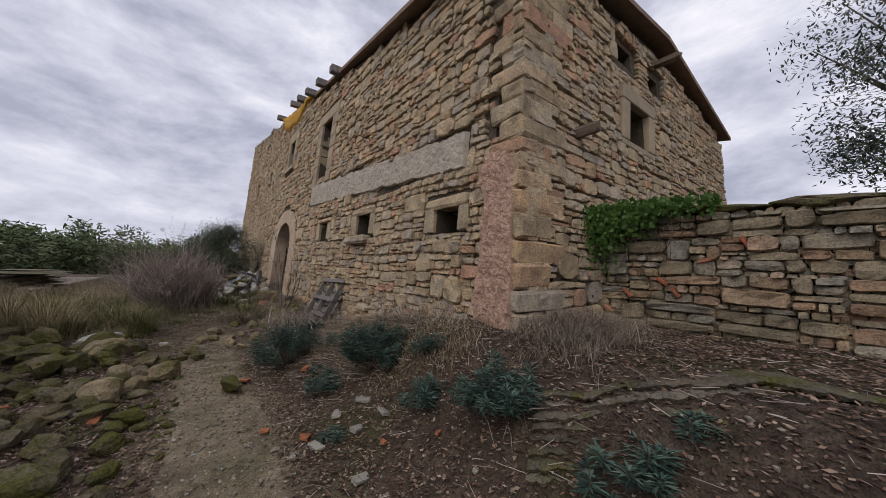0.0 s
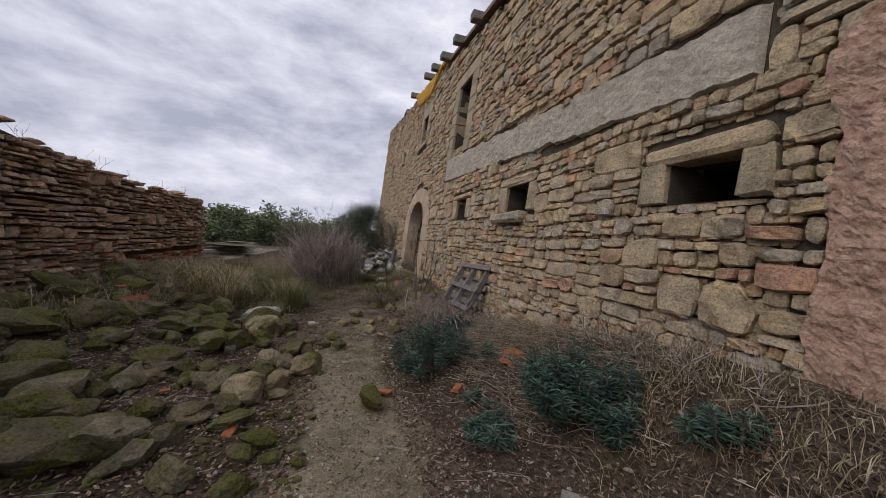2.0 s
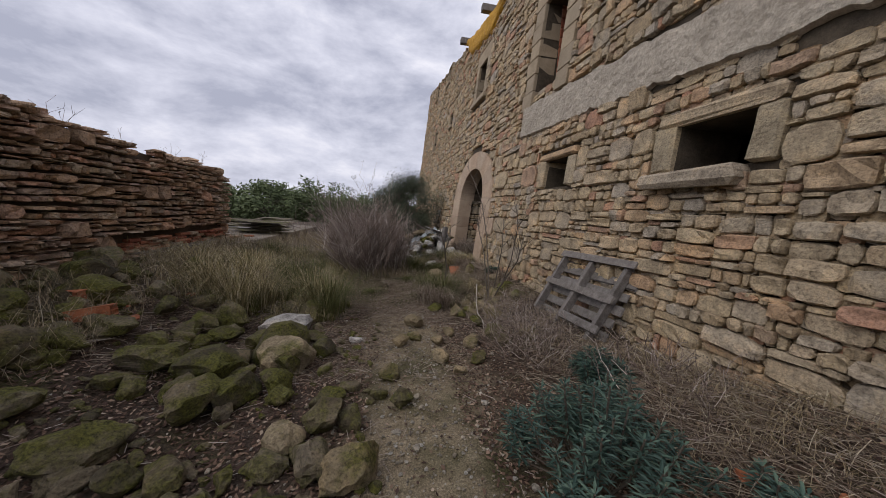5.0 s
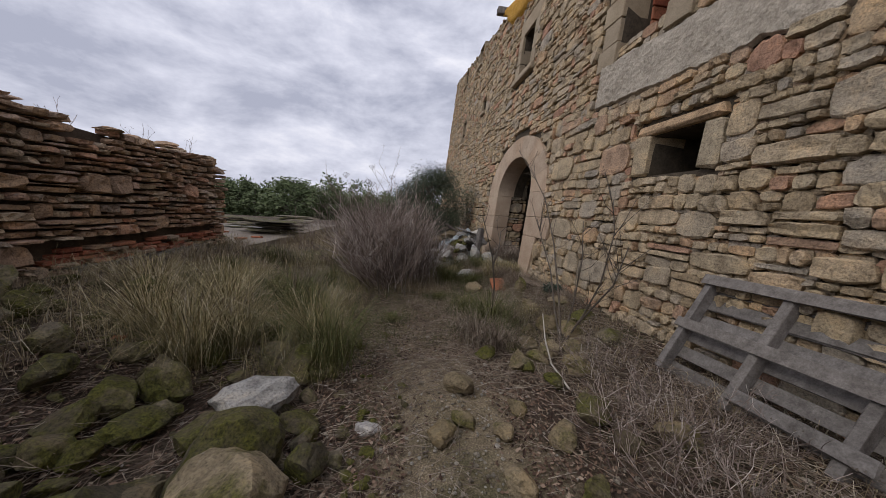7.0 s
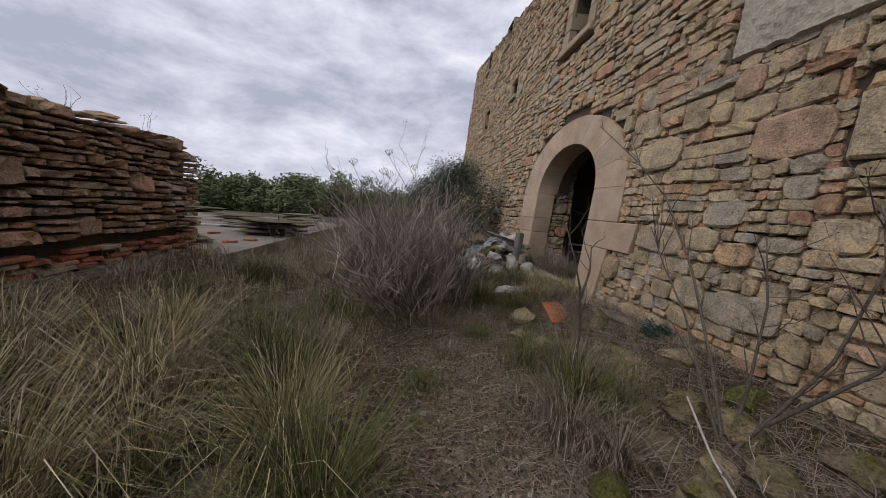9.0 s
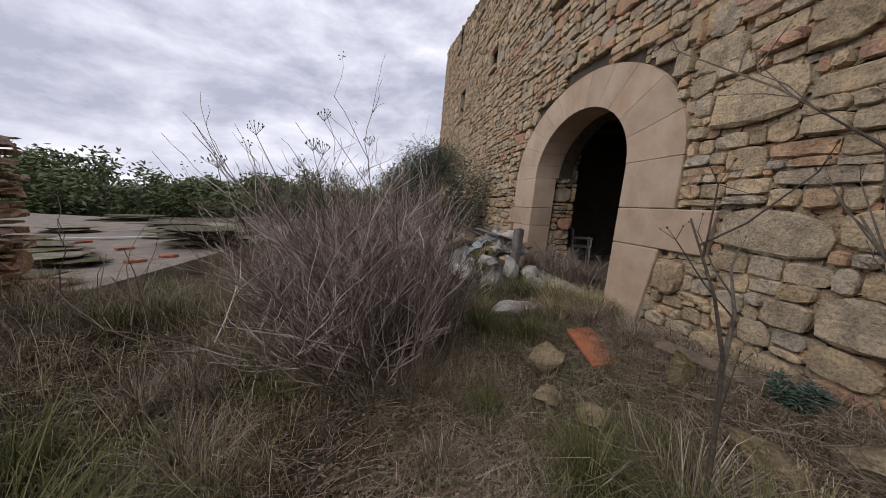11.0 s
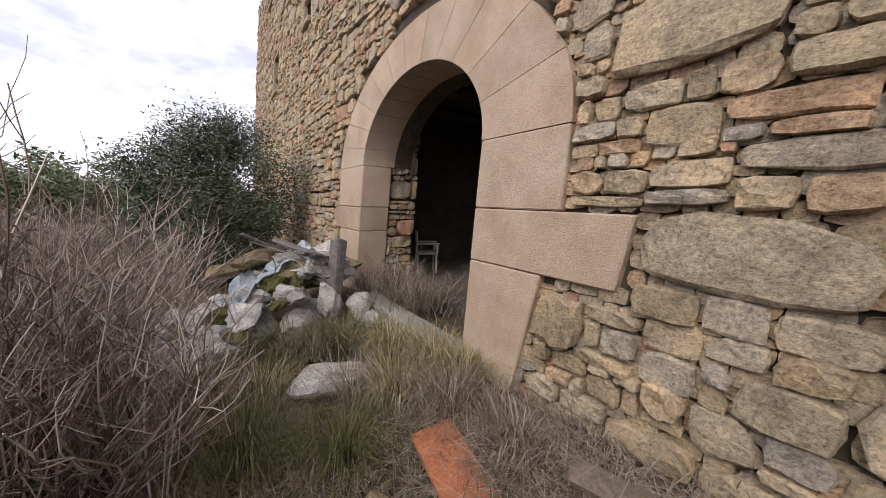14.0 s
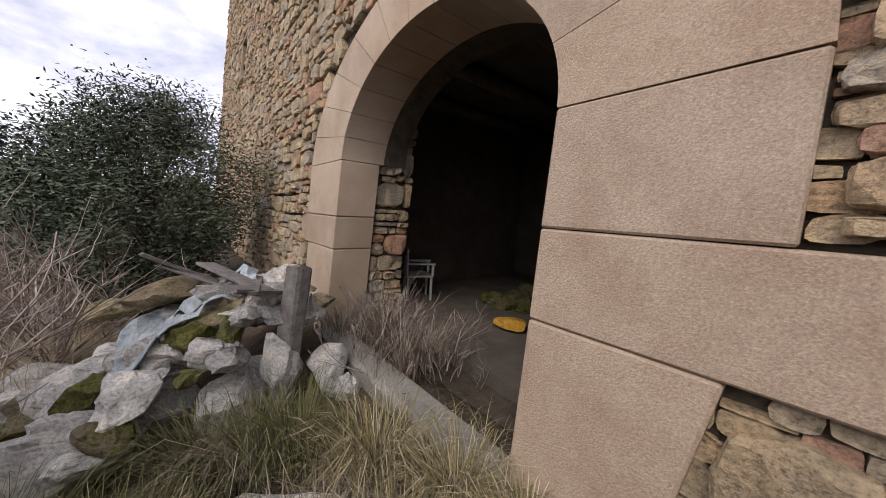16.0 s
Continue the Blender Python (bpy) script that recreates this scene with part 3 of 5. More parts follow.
part("plaster_patch", mesh_of("plaster_patch", p.v, p.f, plaster), facade, "flaking pink plaster patch beside the corner")

# cement band under the tall window
p = Pile()
ny, nz = 260, 26
for j in range(nz + 1):
    for i in range(ny + 1):
        y = 0.98 + (7.72 - 0.98) * i / ny
        lo = band_lo(y) + 0.05 * noise.noise((y * 3, 0, 7)) + 0.025 * noise.noise((y * 11, 0, 7))
        hi = 3.06 + 0.075 * y + 0.04 * noise.noise((y * 3, 5, 7)) + 0.02 * noise.noise((y * 10, 5, 7))
        zz = lo + (hi - lo) * j / nz
        rim = i in (0, ny) or j in (0, nz)
        p.v.append(on_facade(y, zz, -0.02 if rim else 0.035 + 0.014 * noise.noise((y * 4, zz * 4, 0)) + 0.012 * noise.noise((y * 17, zz * 17, 0))))
p.f = [[j * (ny + 1) + i, (j + 1) * (ny + 1) + i, (j + 1) * (ny + 1) + i + 1, j * (ny + 1) + i + 1] for j in range(nz) for i in range(ny)]
part("cement_band", mesh_of("cement_band", p.v, p.f, cement), facade, "rough grey cement render band")


def facade_block(y0, y1, z0, z1, out, deep, mat, parent, name, bev=0.012, wear=0.006, label=""):
    vs, fs = box_data((-out, y0, z0), (deep, y1, z1), bev)
    vs = [(LEAN * v[2] + v[0] + rng.uniform(-wear, wear), v[1] + rng.uniform(-wear, wear), v[2] + rng.uniform(-wear, wear)) for v in vs]
    return part(name, mesh_of(name, vs, fs, mat), parent, label)


def framed_window(name, hole, jamb, head, sill, label, n, mat, deep=0.35, out=0.03):
    w = tagged(new(name), label, "window", kind="structure")
    y0, y1, z0, z1 = hole
    for side in (0, 1):
        zz = z0
        for i in range(n):
            h = (z1 - z0) / n
            wide = jamb * (1.0 if (i + side) % 2 else 0.86)
            a, b = (y0 - wide, y0) if side == 0 else (y1, y1 + wide)
            facade_block(a, b, zz + 0.003, zz + h - 0.003, out, deep, mat, w, "jamb_block")
            zz += h
    facade_block(y0 - jamb, y1 + jamb, z1 + 0.003, z1 + head, out, deep, mat, w, "lintel")
    if sill:
        facade_block(y0 - jamb * 0.9, y1 + jamb * 0.9, z0 - sill, z0, out + 0.07, deep, mat, w, "window_sill", 0.02)
    return w


framed_window("window_1", HOLES["tall"], 0.4, 0.3, 0, "tall glassless window with dressed sandstone frame", 6, ashlar_old)
framed_window("window_2", HOLES["square"], 0.3, 0.4, 0.16, "glassless window with moulded sandstone frame and sill", 3, ashlar_old)
framed_window("window_3", HOLES["slot"], 0.03, 0.03, 0.12, "small square window above a stone sill", 1, ashlar_old)
framed_window("window_4", HOLES["narrow"], 0.12, 0.12, 0.1, "narrow glassless window with stone surround", 2, ashlar_old)
framed_window("window_5", HOLES["loft_a"], 0.03, 0.03, 0.1, "loft opening under the roofline", 1, ashlar_old)
framed_window("window_6", HOLES["loft_b"], 0.03, 0.03, 0.1, "loft opening under the roofline", 1, ashlar_old)
for i, key in enumerate(("vent_a", "vent_b", "vent_c")):
    w = tagged(new("window_%d" % (i + 7)), "small unglazed ventilation hole framed by rough stone blocks", "window", kind="structure")
    y0, y1, z0, z1 = HOLES[key]
    facade_block(y0 - 0.19, y0 - 0.005, z0, z1, 0.04, 0.4, stone_jamb, w, "jamb_block", 0.025, 0.012)
    facade_block(y1 + 0.005, y1 + 0.22, z0, z1 + 0.02, 0.04, 0.4, stone_jamb, w, "jamb_block", 0.025, 0.012)
    facade_block(y0 - 0.16, y1 + 0.2, z1 + 0.005, z1 + 0.13, 0.05, 0.4, stone_facade, w, "lintel", 0.03, 0.015)
    if key == "vent_b":
        facade_block(y0 - 0.02, y1 + 0.22, z0 - 0.15, z0 - 0.012, 0.16, 0.3, stone_facade, w, "window_sill", 0.035, 0.015)
# brick reveal inside the tall window
liner = tagged(new("wall_brick"), "red hollow-brick infill behind the tall window", "wall", kind="structure")
for j in range(12):
    for i in range(5):
        y = 6.2 + i * 0.3 + (0.15 if j % 2 else 0)
        if y > 7.35:
            continue
        part("brick", box("brick", (1.12, y, 3.4 + j * 0.17), (1.22, y + 0.285, 3.4 + j * 0.17 + 0.155), brick_red, 0.006), liner)
for j in range(12):
    part("brick", box("brick", (0.72, 7.42, 3.5 + j * 0.17), (1.05, 7.52, 3.5 + j * 0.17 + 0.155), brick_red, 0.006), liner)

# ---- arched doorway of dressed voussoirs ----
portal = tagged(new("door_1"), "round-arched doorway of smooth dressed sandstone voussoirs", "doorway", kind="structure")
CY, HW, SPR = 10.72, 1.13, 1.96
YR, YL = 8.86, 12.72


def ring_point(a, outer):
    if outer:
        w = (CY - YR) if math.cos(a) > 0 else (YL - CY)
        return CY - w * math.cos(a), SPR + 1.32 * math.sin(a)
    return CY - HW * math.cos(a), SPR + 0.86 * math.sin(a)


def voussoir(a0, a1, name="voussoir"):
    n = 4
    verts_, faces_ = [], []
    g = 0.0022
    for i in range(n + 1):
        a = a0 + g + (a1 - a0 - 2 * g) * i / n
        for o in (0, 1):
            y, zz = ring_point(a, o)
            for d in (0.03, -0.42):
                verts_.append(on_facade(y, zz, d))
    for i in range(n):
        q, w = i * 4, i * 4 + 4
        faces_ += [[q, q + 2, w + 2, w], [q + 1, w + 1, w + 3, q + 3], [q, w, w + 1, q + 1], [q + 2, q + 3, w + 3, w + 2]]
    faces_ += [[0, 1, 3, 2], [n * 4, n * 4 + 2, n * 4 + 3, n * 4 + 1]]
    part(name, mesh_of(name, verts_, faces_, ashlar), portal)


cuts = [0.0, 0.33, 0.66, 0.95, 1.2, 1.45, 1.7, 1.92, 2.15, 2.4, 2.65, 2.9, math.pi]
for a0, a1 in zip(cuts, cuts[1:]):
    voussoir(a0, a1)
right, left = CY - HW, CY + HW
# the foot block on the near side narrows downwards, the long block above it has a slanting end
for y0, y1, z0, z1, slant in ((YR, right, 1.47, SPR, 0.0), (8.46, right, 1.085, 1.47, 0.14), (8.95, right, 0.0, 1.085, 0.17), (left, YL, 1.42, SPR, 0.0), (left, 12.88, 1.1, 1.42, 0.0), (left, 12.6, 0.0, 1.1, 0.0)):
    vs, fs = box_data((-0.032, y0, z0 + 0.0025), (0.38, y1, z1 - 0.0025), 0.009)
    vs = [(LEAN * v[2] + v[0], v[1] + (slant * (z1 - v[2]) if v[1] < (y0 + y1) / 2 else 0.0) + rng.uniform(-0.002, 0.002), v[2]) for v in vs]
    part("jamb_block", mesh_of("jamb_block", vs, fs, ashlar), portal)
facade_block(right, left, 0.05, 0.36, 0.12, 0.12, concrete, portal, "threshold", 0.02, 0.01, "worn concrete door kerb")
# masonry above the arch up to the square opening in the shell
lunette = []
for i in range(19):
    a = math.pi * i / 18
    lunette.append((CY - (HW + 0.01) * math.cos(a), SPR + 0.87 * math.sin(a)))
vs, fs = [], []
for i, (y, zz) in enumerate(lunette):
    for d in (-0.425, -0.68):
        vs += [on_facade(y, zz, d), on_facade(y, 2.9, d)]
for i in range(18):
    q = i * 4
    fs += [[q, q + 1, q + 5, q + 4], [q + 2, q + 6, q + 7, q + 3], [q, q + 4, q + 6, q + 2]]
part("arch_core", mesh_of("arch_core", vs, fs, mortar), portal)

# ---- roof edge: rafter tails and sprayed foam ----
for i, (y, dz) in enumerate(((6.4, 0.02), (7.7, 0.02), (9.0, 0.05), (10.2, 0.1), (11.4, 0.16), (14.2, 0.1))):
    zz = roof_z(y) + dz
    t = thing("rafter_tail", "sawn grey timber rafter end jutting over the wall", "rafter", "rafter ends", at=on_facade(y, zz))
    part("rafter", box("rafter", (-0.32, -0.1, -0.03), (1.2, 0.1, 0.17), wood_grey, 0.015, 0.006), t)
p = Pile()
for i in range(41):
    y = 9.2 + 5.0 * i / 40
    lo = roof_z(y) - 0.75 * smooth01(9.6, 11.0, y) * (1 - smooth01(13.0, 14.2, y)) - 0.1 * noise.noise((y * 2, 0, 0))
    for j in range(6):
        zz = lo + (roof_z(y) + 0.22 - lo) * j / 5
        p.v.append(on_facade(y, zz, 0.1 + 0.06 * noise.noise((y * 5, zz * 5, 2)) if 0 < j < 5 else -0.3))
p.f = [[i * 6 + j, i * 6 + j + 1, (i + 1) * 6 + j + 1, (i + 1) * 6 + j] for i in range(40) for j in range(5)]
foam_ob = new("insulation_foam", mesh_of("insulation_foam", p.v, p.f, foam, True))
tagged(foam_ob, "yellow sprayed foam along the broken roof edge", "foam insulation")

# gable: jutting timbers and eave board
for a, b, lbl in (((1.2, -0.12, 3.08), (1.33, 0.6, 3.2), "weathered timber beam stub sticking out of the gable"), ((3.9, -0.12, 5.12), (4.03, 0.7, 5.24), "dark timber beam jutting below the eave")):
    t = thing("timber_beam", lbl, "beam", at=a)
    part("beam", box("beam", (0, 0, 0), [q - w for q, w in zip(b, a)], wood_dark, 0.03, 0.02), t)
gwin = tagged(new("window_10"), "gable window with dressed stone surround", "window", kind="structure")
x0, x1, z0, z1 = GABLE_HOLES[0]
for a, b in (((x0 - 0.25, z0), (x0, z1)), ((x1, z0), (x1 + 0.25, z1)), ((x0 - 0.25, z1), (x1 + 0.25, z1 + 0.22)), ((x0 - 0.25, z0 - 0.1), (x1 + 0.25, z0))):
    part("surround_block", box("surround_block", (a[0] + 0.003, 0.06 * z0 - 0.04, a[1] + 0.003), (b[0] - 0.003, 0.06 * z0 + 0.35, b[1] - 0.003), ashlar_old, 0.012), gwin)


def on_reveal(u, v, d=0.0):
    return Vector((LEAN * v + u, 11.95 - d, v))


part("reveal_core", box("reveal_core", (0.72, 11.99, 0.3), (0.92, 12.5, 3.1), mortar), portal)
masonry(portal, courses(0.4, 0.84, 0.25, 2.5, [], 17, 0.8), on_reveal, stone_facade, 18, depth=(0.03, 0.08), label="rough rubble inner reveal")

# ---- yard walls ----


def on_terrace(u, v, d=0.0):
    """Terrace wall running from the gable towards the near yard; u runs along it."""
    return Vector((1.72 - 0.02 * u - d, 0.3 - u, v))


def terrace_top(u):
    return 2.12 + 0.03 * noise.noise((u * 2, 0, 3))


terrace = new("wall_terrace", panel("wall_terrace", (0, 6.5), (0.3, 2.08), [], lambda u, v, d: on_terrace(u, v, d - 0.05), 0.45, mortar_dark))
tagged(terrace, "dry-laid fieldstone terrace wall with brick chips", "wall", kind="structure")
tc = courses(0.0, 6.4, 0.7, 2.12, [], 21, 1.15, gap=0.008, top=lambda u: 2.2, tall=(0.06, 0.17))
masonry(terrace, tc, on_terrace, stone_terrace, 22, near=lambda a, b, c, d: True, depth=(0.03, 0.085), label="fieldstones of the terrace wall")
tfill = courses(0.0, 6.4, 0.7, 2.1, [], 23, 0.5, gap=0.004, tall=(0.06, 0.17))
masonry(terrace, tfill, on_terrace, stone_terrace, 24, depth=(-0.015, 0.01), label="thin slips of stone and brick packed between the fieldstones")
for i in range(10):
    vs, fs = boulder((0.75, 0.6, 0.12), 60 + i, 0.2)
    part("coping_stone", mesh_of("coping_stone", vs, fs, stone_mossy), terrace, m=pose(1.85, 0.2 - i * 0.66, 2.13, 0, 0, 90 + rng.uniform(-8, 8)))
for i in range(26):
    c = tc[rng.randrange(len(tc))]
    o = on_terrace(c[1], c[2], 0.03)
    part("brick_chip", box("brick_chip", (-0.06, -0.06, -0.02), (0.05, 0.06, 0.015), brick_red, 0.006, 0.004), terrace, m=Matrix.Translation(o) @ pose(0, 0, 0, rng.uniform(-60, 60), 0, 0))

YX = -5.9


def on_yard(u, v, d=0.0):
    """Ruined yard wall opposite the house; u is the place along the yard."""
    return Vector((YX + 0.05 * (v - 1) * 0 + d, u, v))


def yard_top(u):
    return 2.22 + 0.62 * smooth01(7.5, 1.5, u) + 0.06 * noise.noise((u * 1.3, 0, 1)) - 0.08 * smooth01(9.2, 9.9, u)


yard_wall = new("wall_yard", panel("wall_yard", (-3.0, 9.8), (0.0, 2.15), [], lambda u, v, d: on_yard(u, v, d - 0.05), 0.55, mortar_dark, lambda u: yard_top(u) - 0.12))
tagged(yard_wall, "crumbling dark rubble yard wall with brick repairs", "wall", kind="structure")
bricks = [(6.6, 9.6, 0.66, 0.86), (7.0, 9.35, 0.1, 0.56)]
yc = courses(-3.0, 9.95, 0.15, 2.75, bricks, 31, 0.88, gap=0.02, top=yard_top, tall=(0.055, 0.19))
masonry(yard_wall, yc, on_yard, stone_yard, 32, near=lambda a, b, c, d: a > 7.6, depth=(0.04, 0.13), label="dark rubble stones of the yard wall")
for j in range(4):
    for i in range(10):
        if (i * 7 + j * 5) % 9 == 0:
            continue
        l_ = rng.uniform(0.2, 0.29)
        part("brick", box("brick", (-0.12, 0, 0), (rng.uniform(0.03, 0.09), l_, 0.042), brick_red if (i + j) % 4 else stone_yard, 0.007, 0.005), yard_wall, m=pose(YX + rng.uniform(-0.02, 0.02), 6.62 + i * 0.3 + j * 0.09, 0.66 + j * 0.051, rng.uniform(-2, 2), 0, rng.uniform(-3, 3)))
# broken end and loose top stones: slabs jut at the top and step out again at the foot
for i in range(34):
    flat = i < 20
    vs, fs = boulder((rng.uniform(0.5, 0.75), rng.uniform(0.3, 0.5), rng.uniform(0.09, 0.14)) if flat else (rng.uniform(0.22, 0.4), rng.uniform(0.16, 0.3), rng.uniform(0.06, 0.11)), 300 + i, 0.2)
    if flat:
        zz = 0.12 + i * 0.104
        jut = 0.16 * smooth01(1.85, 2.05, zz) + 0.34 * (1 - smooth01(0.5, 0.95, zz)) - 0.06 * smooth01(0.9, 1.3, zz)
        m = pose(YX - 0.28 + rng.uniform(-0.1, 0.1), 9.72 + jut + rng.uniform(-0.05, 0.07), zz, rng.uniform(-5, 5), rng.uniform(-5, 5), rng.uniform(-20, 20))
    else:
        u = 2.4 + (i - 20) * 0.52
        m = pose(YX - 0.22 + rng.uniform(-0.15, 0.2), u, yard_top(u) - 0.03, 0, 0, rng.uniform(0, 180))
    part("capping_stone", mesh_of("capping_stone", vs, fs, stone_yard), yard_wall, m=m)
ledge = thing("timber_lintel", "rotting dark timber plank let into the wall foot", "plank", at=(YX + 0.06, 8.2, 0.56))
for k in range(2):
    part("plank", box("plank", (-0.2, -1.55 + 0.3 * k, 0.045 * k), (0.08 - 0.03 * k, 1.35 - 0.15 * k, 0.04 + 0.045 * k), wood_grey if k else wood_dark, 0.008, 0.012), ledge)

# ---- concrete slab with stacked flagstones ----
slab = new("pavement", mesh_of("pavement", [(x, y, z) for z in (0.37, -0.2) for x, y in ((-6.0, 10.6), (-5.7, 20), (-30, 32), (-30, 10.6))], [(0, 1, 2, 3), (7, 6, 5, 4), (0, 4, 5, 1), (1, 5, 6, 2), (2, 6, 7, 3), (3, 7, 4, 0)], slab_mat))
tagged(slab, "flat gritty concrete slab with a broken edge", "slab", kind="structure")


def flag_stack(x, y, n, w, seed, z0=0.37):
    t = thing("flagstone_stack", "low stack of dark broken flagstones on the slab", "stone stack", "flagstone stacks", at=(x, y, z0))
    r = random.Random(seed)
    for i in range(n):
        vs, fs = boulder((w * r.uniform(0.7, 1.1), w * r.uniform(0.45, 0.7), 0.075), seed + i, 0.15)
        part("flagstone", mesh_of("flagstone", vs, fs, stone_ledge), t, m=pose(r.uniform(-0.2, 0.2) * w, r.uniform(-0.12, 0.12) * w, 0.04 + 0.065 * i, 0, 0, r.uniform(-15, 15)))


for i, (x, y, n, w) in enumerate(((-6.8, 14.5, 7, 1.9), (-8.3, 16.3, 3, 1.6), (-7.2, 18.3, 4, 1.6), (-10.5, 20, 3, 2.2), (-8.0, 22.0, 4, 2.2), (-6.8, 10.95, 2, 0.9), (-12, 17.5, 3, 1.5), (-14, 23, 4, 2.6), (-8.4, 13.0, 4, 1.4), (-9.9, 13.8, 4, 1.8), (-7.6, 12.1, 3, 1.1), (-11.5, 15.2, 4, 2.0), (-6.6, 16.4, 3, 1.2), (-9.4, 18.4, 4, 1.9))):
    flag_stack(x, y, n, w, 400 + 20 * i)


# ---- loose stones ----
def fieldstone(x, y, size, seed, mat, label, group, turn=None, sink=0.3, name="fieldstone"):
    vs, fs = boulder(size, seed, 0.22, 3)
    ob = new(name, mesh_of(name, vs, fs, mat))
    r = random.Random(seed)
    ob.matrix_basis = pose(x, y, ground_z(x, y) + size[2] * (0.5 - sink), r.uniform(-16, 16), r.uniform(-16, 16), r.uniform(0, 360) if turn is None else turn)
    return tagged(ob, label, "stone", group)


r8 = random.Random(8)
placed = []
tries = 0
while len(placed) < 260 and tries < 14000:
    tries += 1
    y = r8.uniform(-0.8, 6.7)
    x = r8.uniform(-5.7, -2.5 - 0.12 * max(0, y - 4) + 0.1 * noise.noise((y * 2, 0, 0)))
    s = r8.choice((0.12, 0.15, 0.19, 0.24, 0.31)) * (1.0 + 0.25 * smooth01(-3, -4.6, x))
    if x > -3.0 and s > 0.28:
        continue
    if any((x - a) ** 2 + (y - b) ** 2 < (0.3 * (s + c)) ** 2 for a, b, c in placed):
        continue
    placed.append((x, y, s))
    fieldstone(x, y, (s * r8.uniform(1.0, 1.5), s * r8.uniform(0.75, 1.05), s * r8.uniform(0.55, 0.9)), 500 + len(placed), stone_mossy, "moss-covered sandstone lump in the collapsed rubble heap", "mossy rubble stones", sink=0.08)
for i, (x, y, s) in enumerate(((-2.18, 3.92, 0.17), (-2.5, 3.25, 0.3), (-2.92, 2.72, 0.34), (-2.73, 3.72, 0.28), (-2.74, 2.95, 0.26), (-1.74, 4.7, 0.2), (-1.87, 2.48, 0.28), (-3.2, 4.7, 0.5), (-2.93, 3.56, 0.24),
                               (-1.17, 6.42, 0.26), (-0.63, 6.1, 0.25), (-0.74, 5.83, 0.27), (-1.54, 6.18, 0.22), (-1.89, 5.6, 0.26), (-1.95, 5.24, 0.17), (-0.94, 5.29, 0.26), (-1.71, 5.1, 0.16), (-2.11, 5.12, 0.2),
                               (-1.2, 5.95, 0.2), (-0.95, 6.5, 0.24), (-1.4, 6.65, 0.2), (-1.05, 5.7, 0.18), (-1.5, 5.35, 0.15), (-1.3, 5.05, 0.2), (-1.0, 4.85, 0.2), (-1.6, 4.4, 0.13), (-0.75, 4.75, 0.2), (-1.35, 4.6, 0.16), (-3.28, 5.78, 0.17), (-2.27, 4.36, 0.2), (-2.35, 4.05, 0.12), (-0.5, 6.45, 0.3), (-0.85, 6.25, 0.24), (-0.35, 6.0, 0.26), (-1.0, 6.15, 0.2), (-0.6, 6.75, 0.3), (-0.3, 6.6, 0.24), (-1.25, 6.0, 0.24), (-0.8, 6.85, 0.2))):
    fieldstone(x, y, (s * 1.15, s * 0.9, s * 0.72), 700 + i, stone_loose if i % 3 else stone_mossy, "loose mossy sandstone lying beside the path" if i % 3 == 0 else "bare tan sandstone lump lying beside the path", "loose yard stones", sink=0.06)
fieldstone(-3.42, 5.4, (0.56, 0.4, 0.26), 750, stone_pale, "pale grey furrowed limestone lump beside the path", "", 20, sink=0.18)
fieldstone(-3.33, 4.86, (0.6, 0.46, 0.4), 753, stone_mossy, "squat mossy sandstone boulder beside the path", "", 10, sink=0.14)
fieldstone(-3.65, 4.35, (0.66, 0.46, 0.32), 754, stone_mossy, "broad mossy sandstone boulder at the rubble edge", "", 60, sink=0.14)
fieldstone(-0.85, 10.2, (0.64, 0.44, 0.2), 757, stone_white, "flat whitish limestone boulder in the grass", "", -23, 0.05)
fieldstone(-2.6, 5.2, (0.17, 0.12, 0.09), 752, stone_pale, "small white limestone chip", "")
fieldstone(-1.07, 8.86, (0.36, 0.3, 0.26), 758, stone_loose, "squared tan sandstone block beside the tile", "", 30, 0.12)
fieldstone(-0.5, 8.05, (0.2, 0.16, 0.38), 759, stone_loose, "upright wedge of tan sandstone beside the plank", "", 15, 0.1)
fieldstone(-1.31, 8.38, (0.3, 0.24, 0.13), 760, stone_loose, "flat mossy tan flagstone in the grass", "", 70, 0.15)
fieldstone(-1.08, 8.12, (0.34, 0.24, 0.13), 761, stone_loose, "flat tan flagstone in the grass", "", 20, 0.15)
fieldstone(-0.55, 7.5, (0.4, 0.28, 0.16), 762, stone_loose, "flat tan stone half sunk by the wall foot", "", 80, 0.2)
fieldstone(-0.3, 7.2, (0.42, 0.26, 0.16), 763, stone_loose, "flat tan stone half sunk by the wall foot", "", 110, 0.2)

p = Pile()
chips = [boulder((1, 0.75, 0.5), 1200 + i, 0.4, 2) for i in range(6)]
for _ in range(1100):
    y = r8.uniform(-0.9, 6.9)
    x = r8.uniform(-5.6, -2.35)
    s = r8.uniform(0.035, 0.11)
    m = pose(x, y, ground_z(x, y) + s * 0.2, r8.uniform(-30, 30), r8.uniform(-30, 30), r8.uniform(0, 360))
    vs, fs = chips[r8.randrange(6)]
    p.add([m @ (v * s) for v in vs], fs)
tagged(new("stone_chips", mesh_of("stone_chips", p.v, p.f, stone_mossy)), "small mossy stone chips between the fallen rubble", "stone chips", kind="stuff")

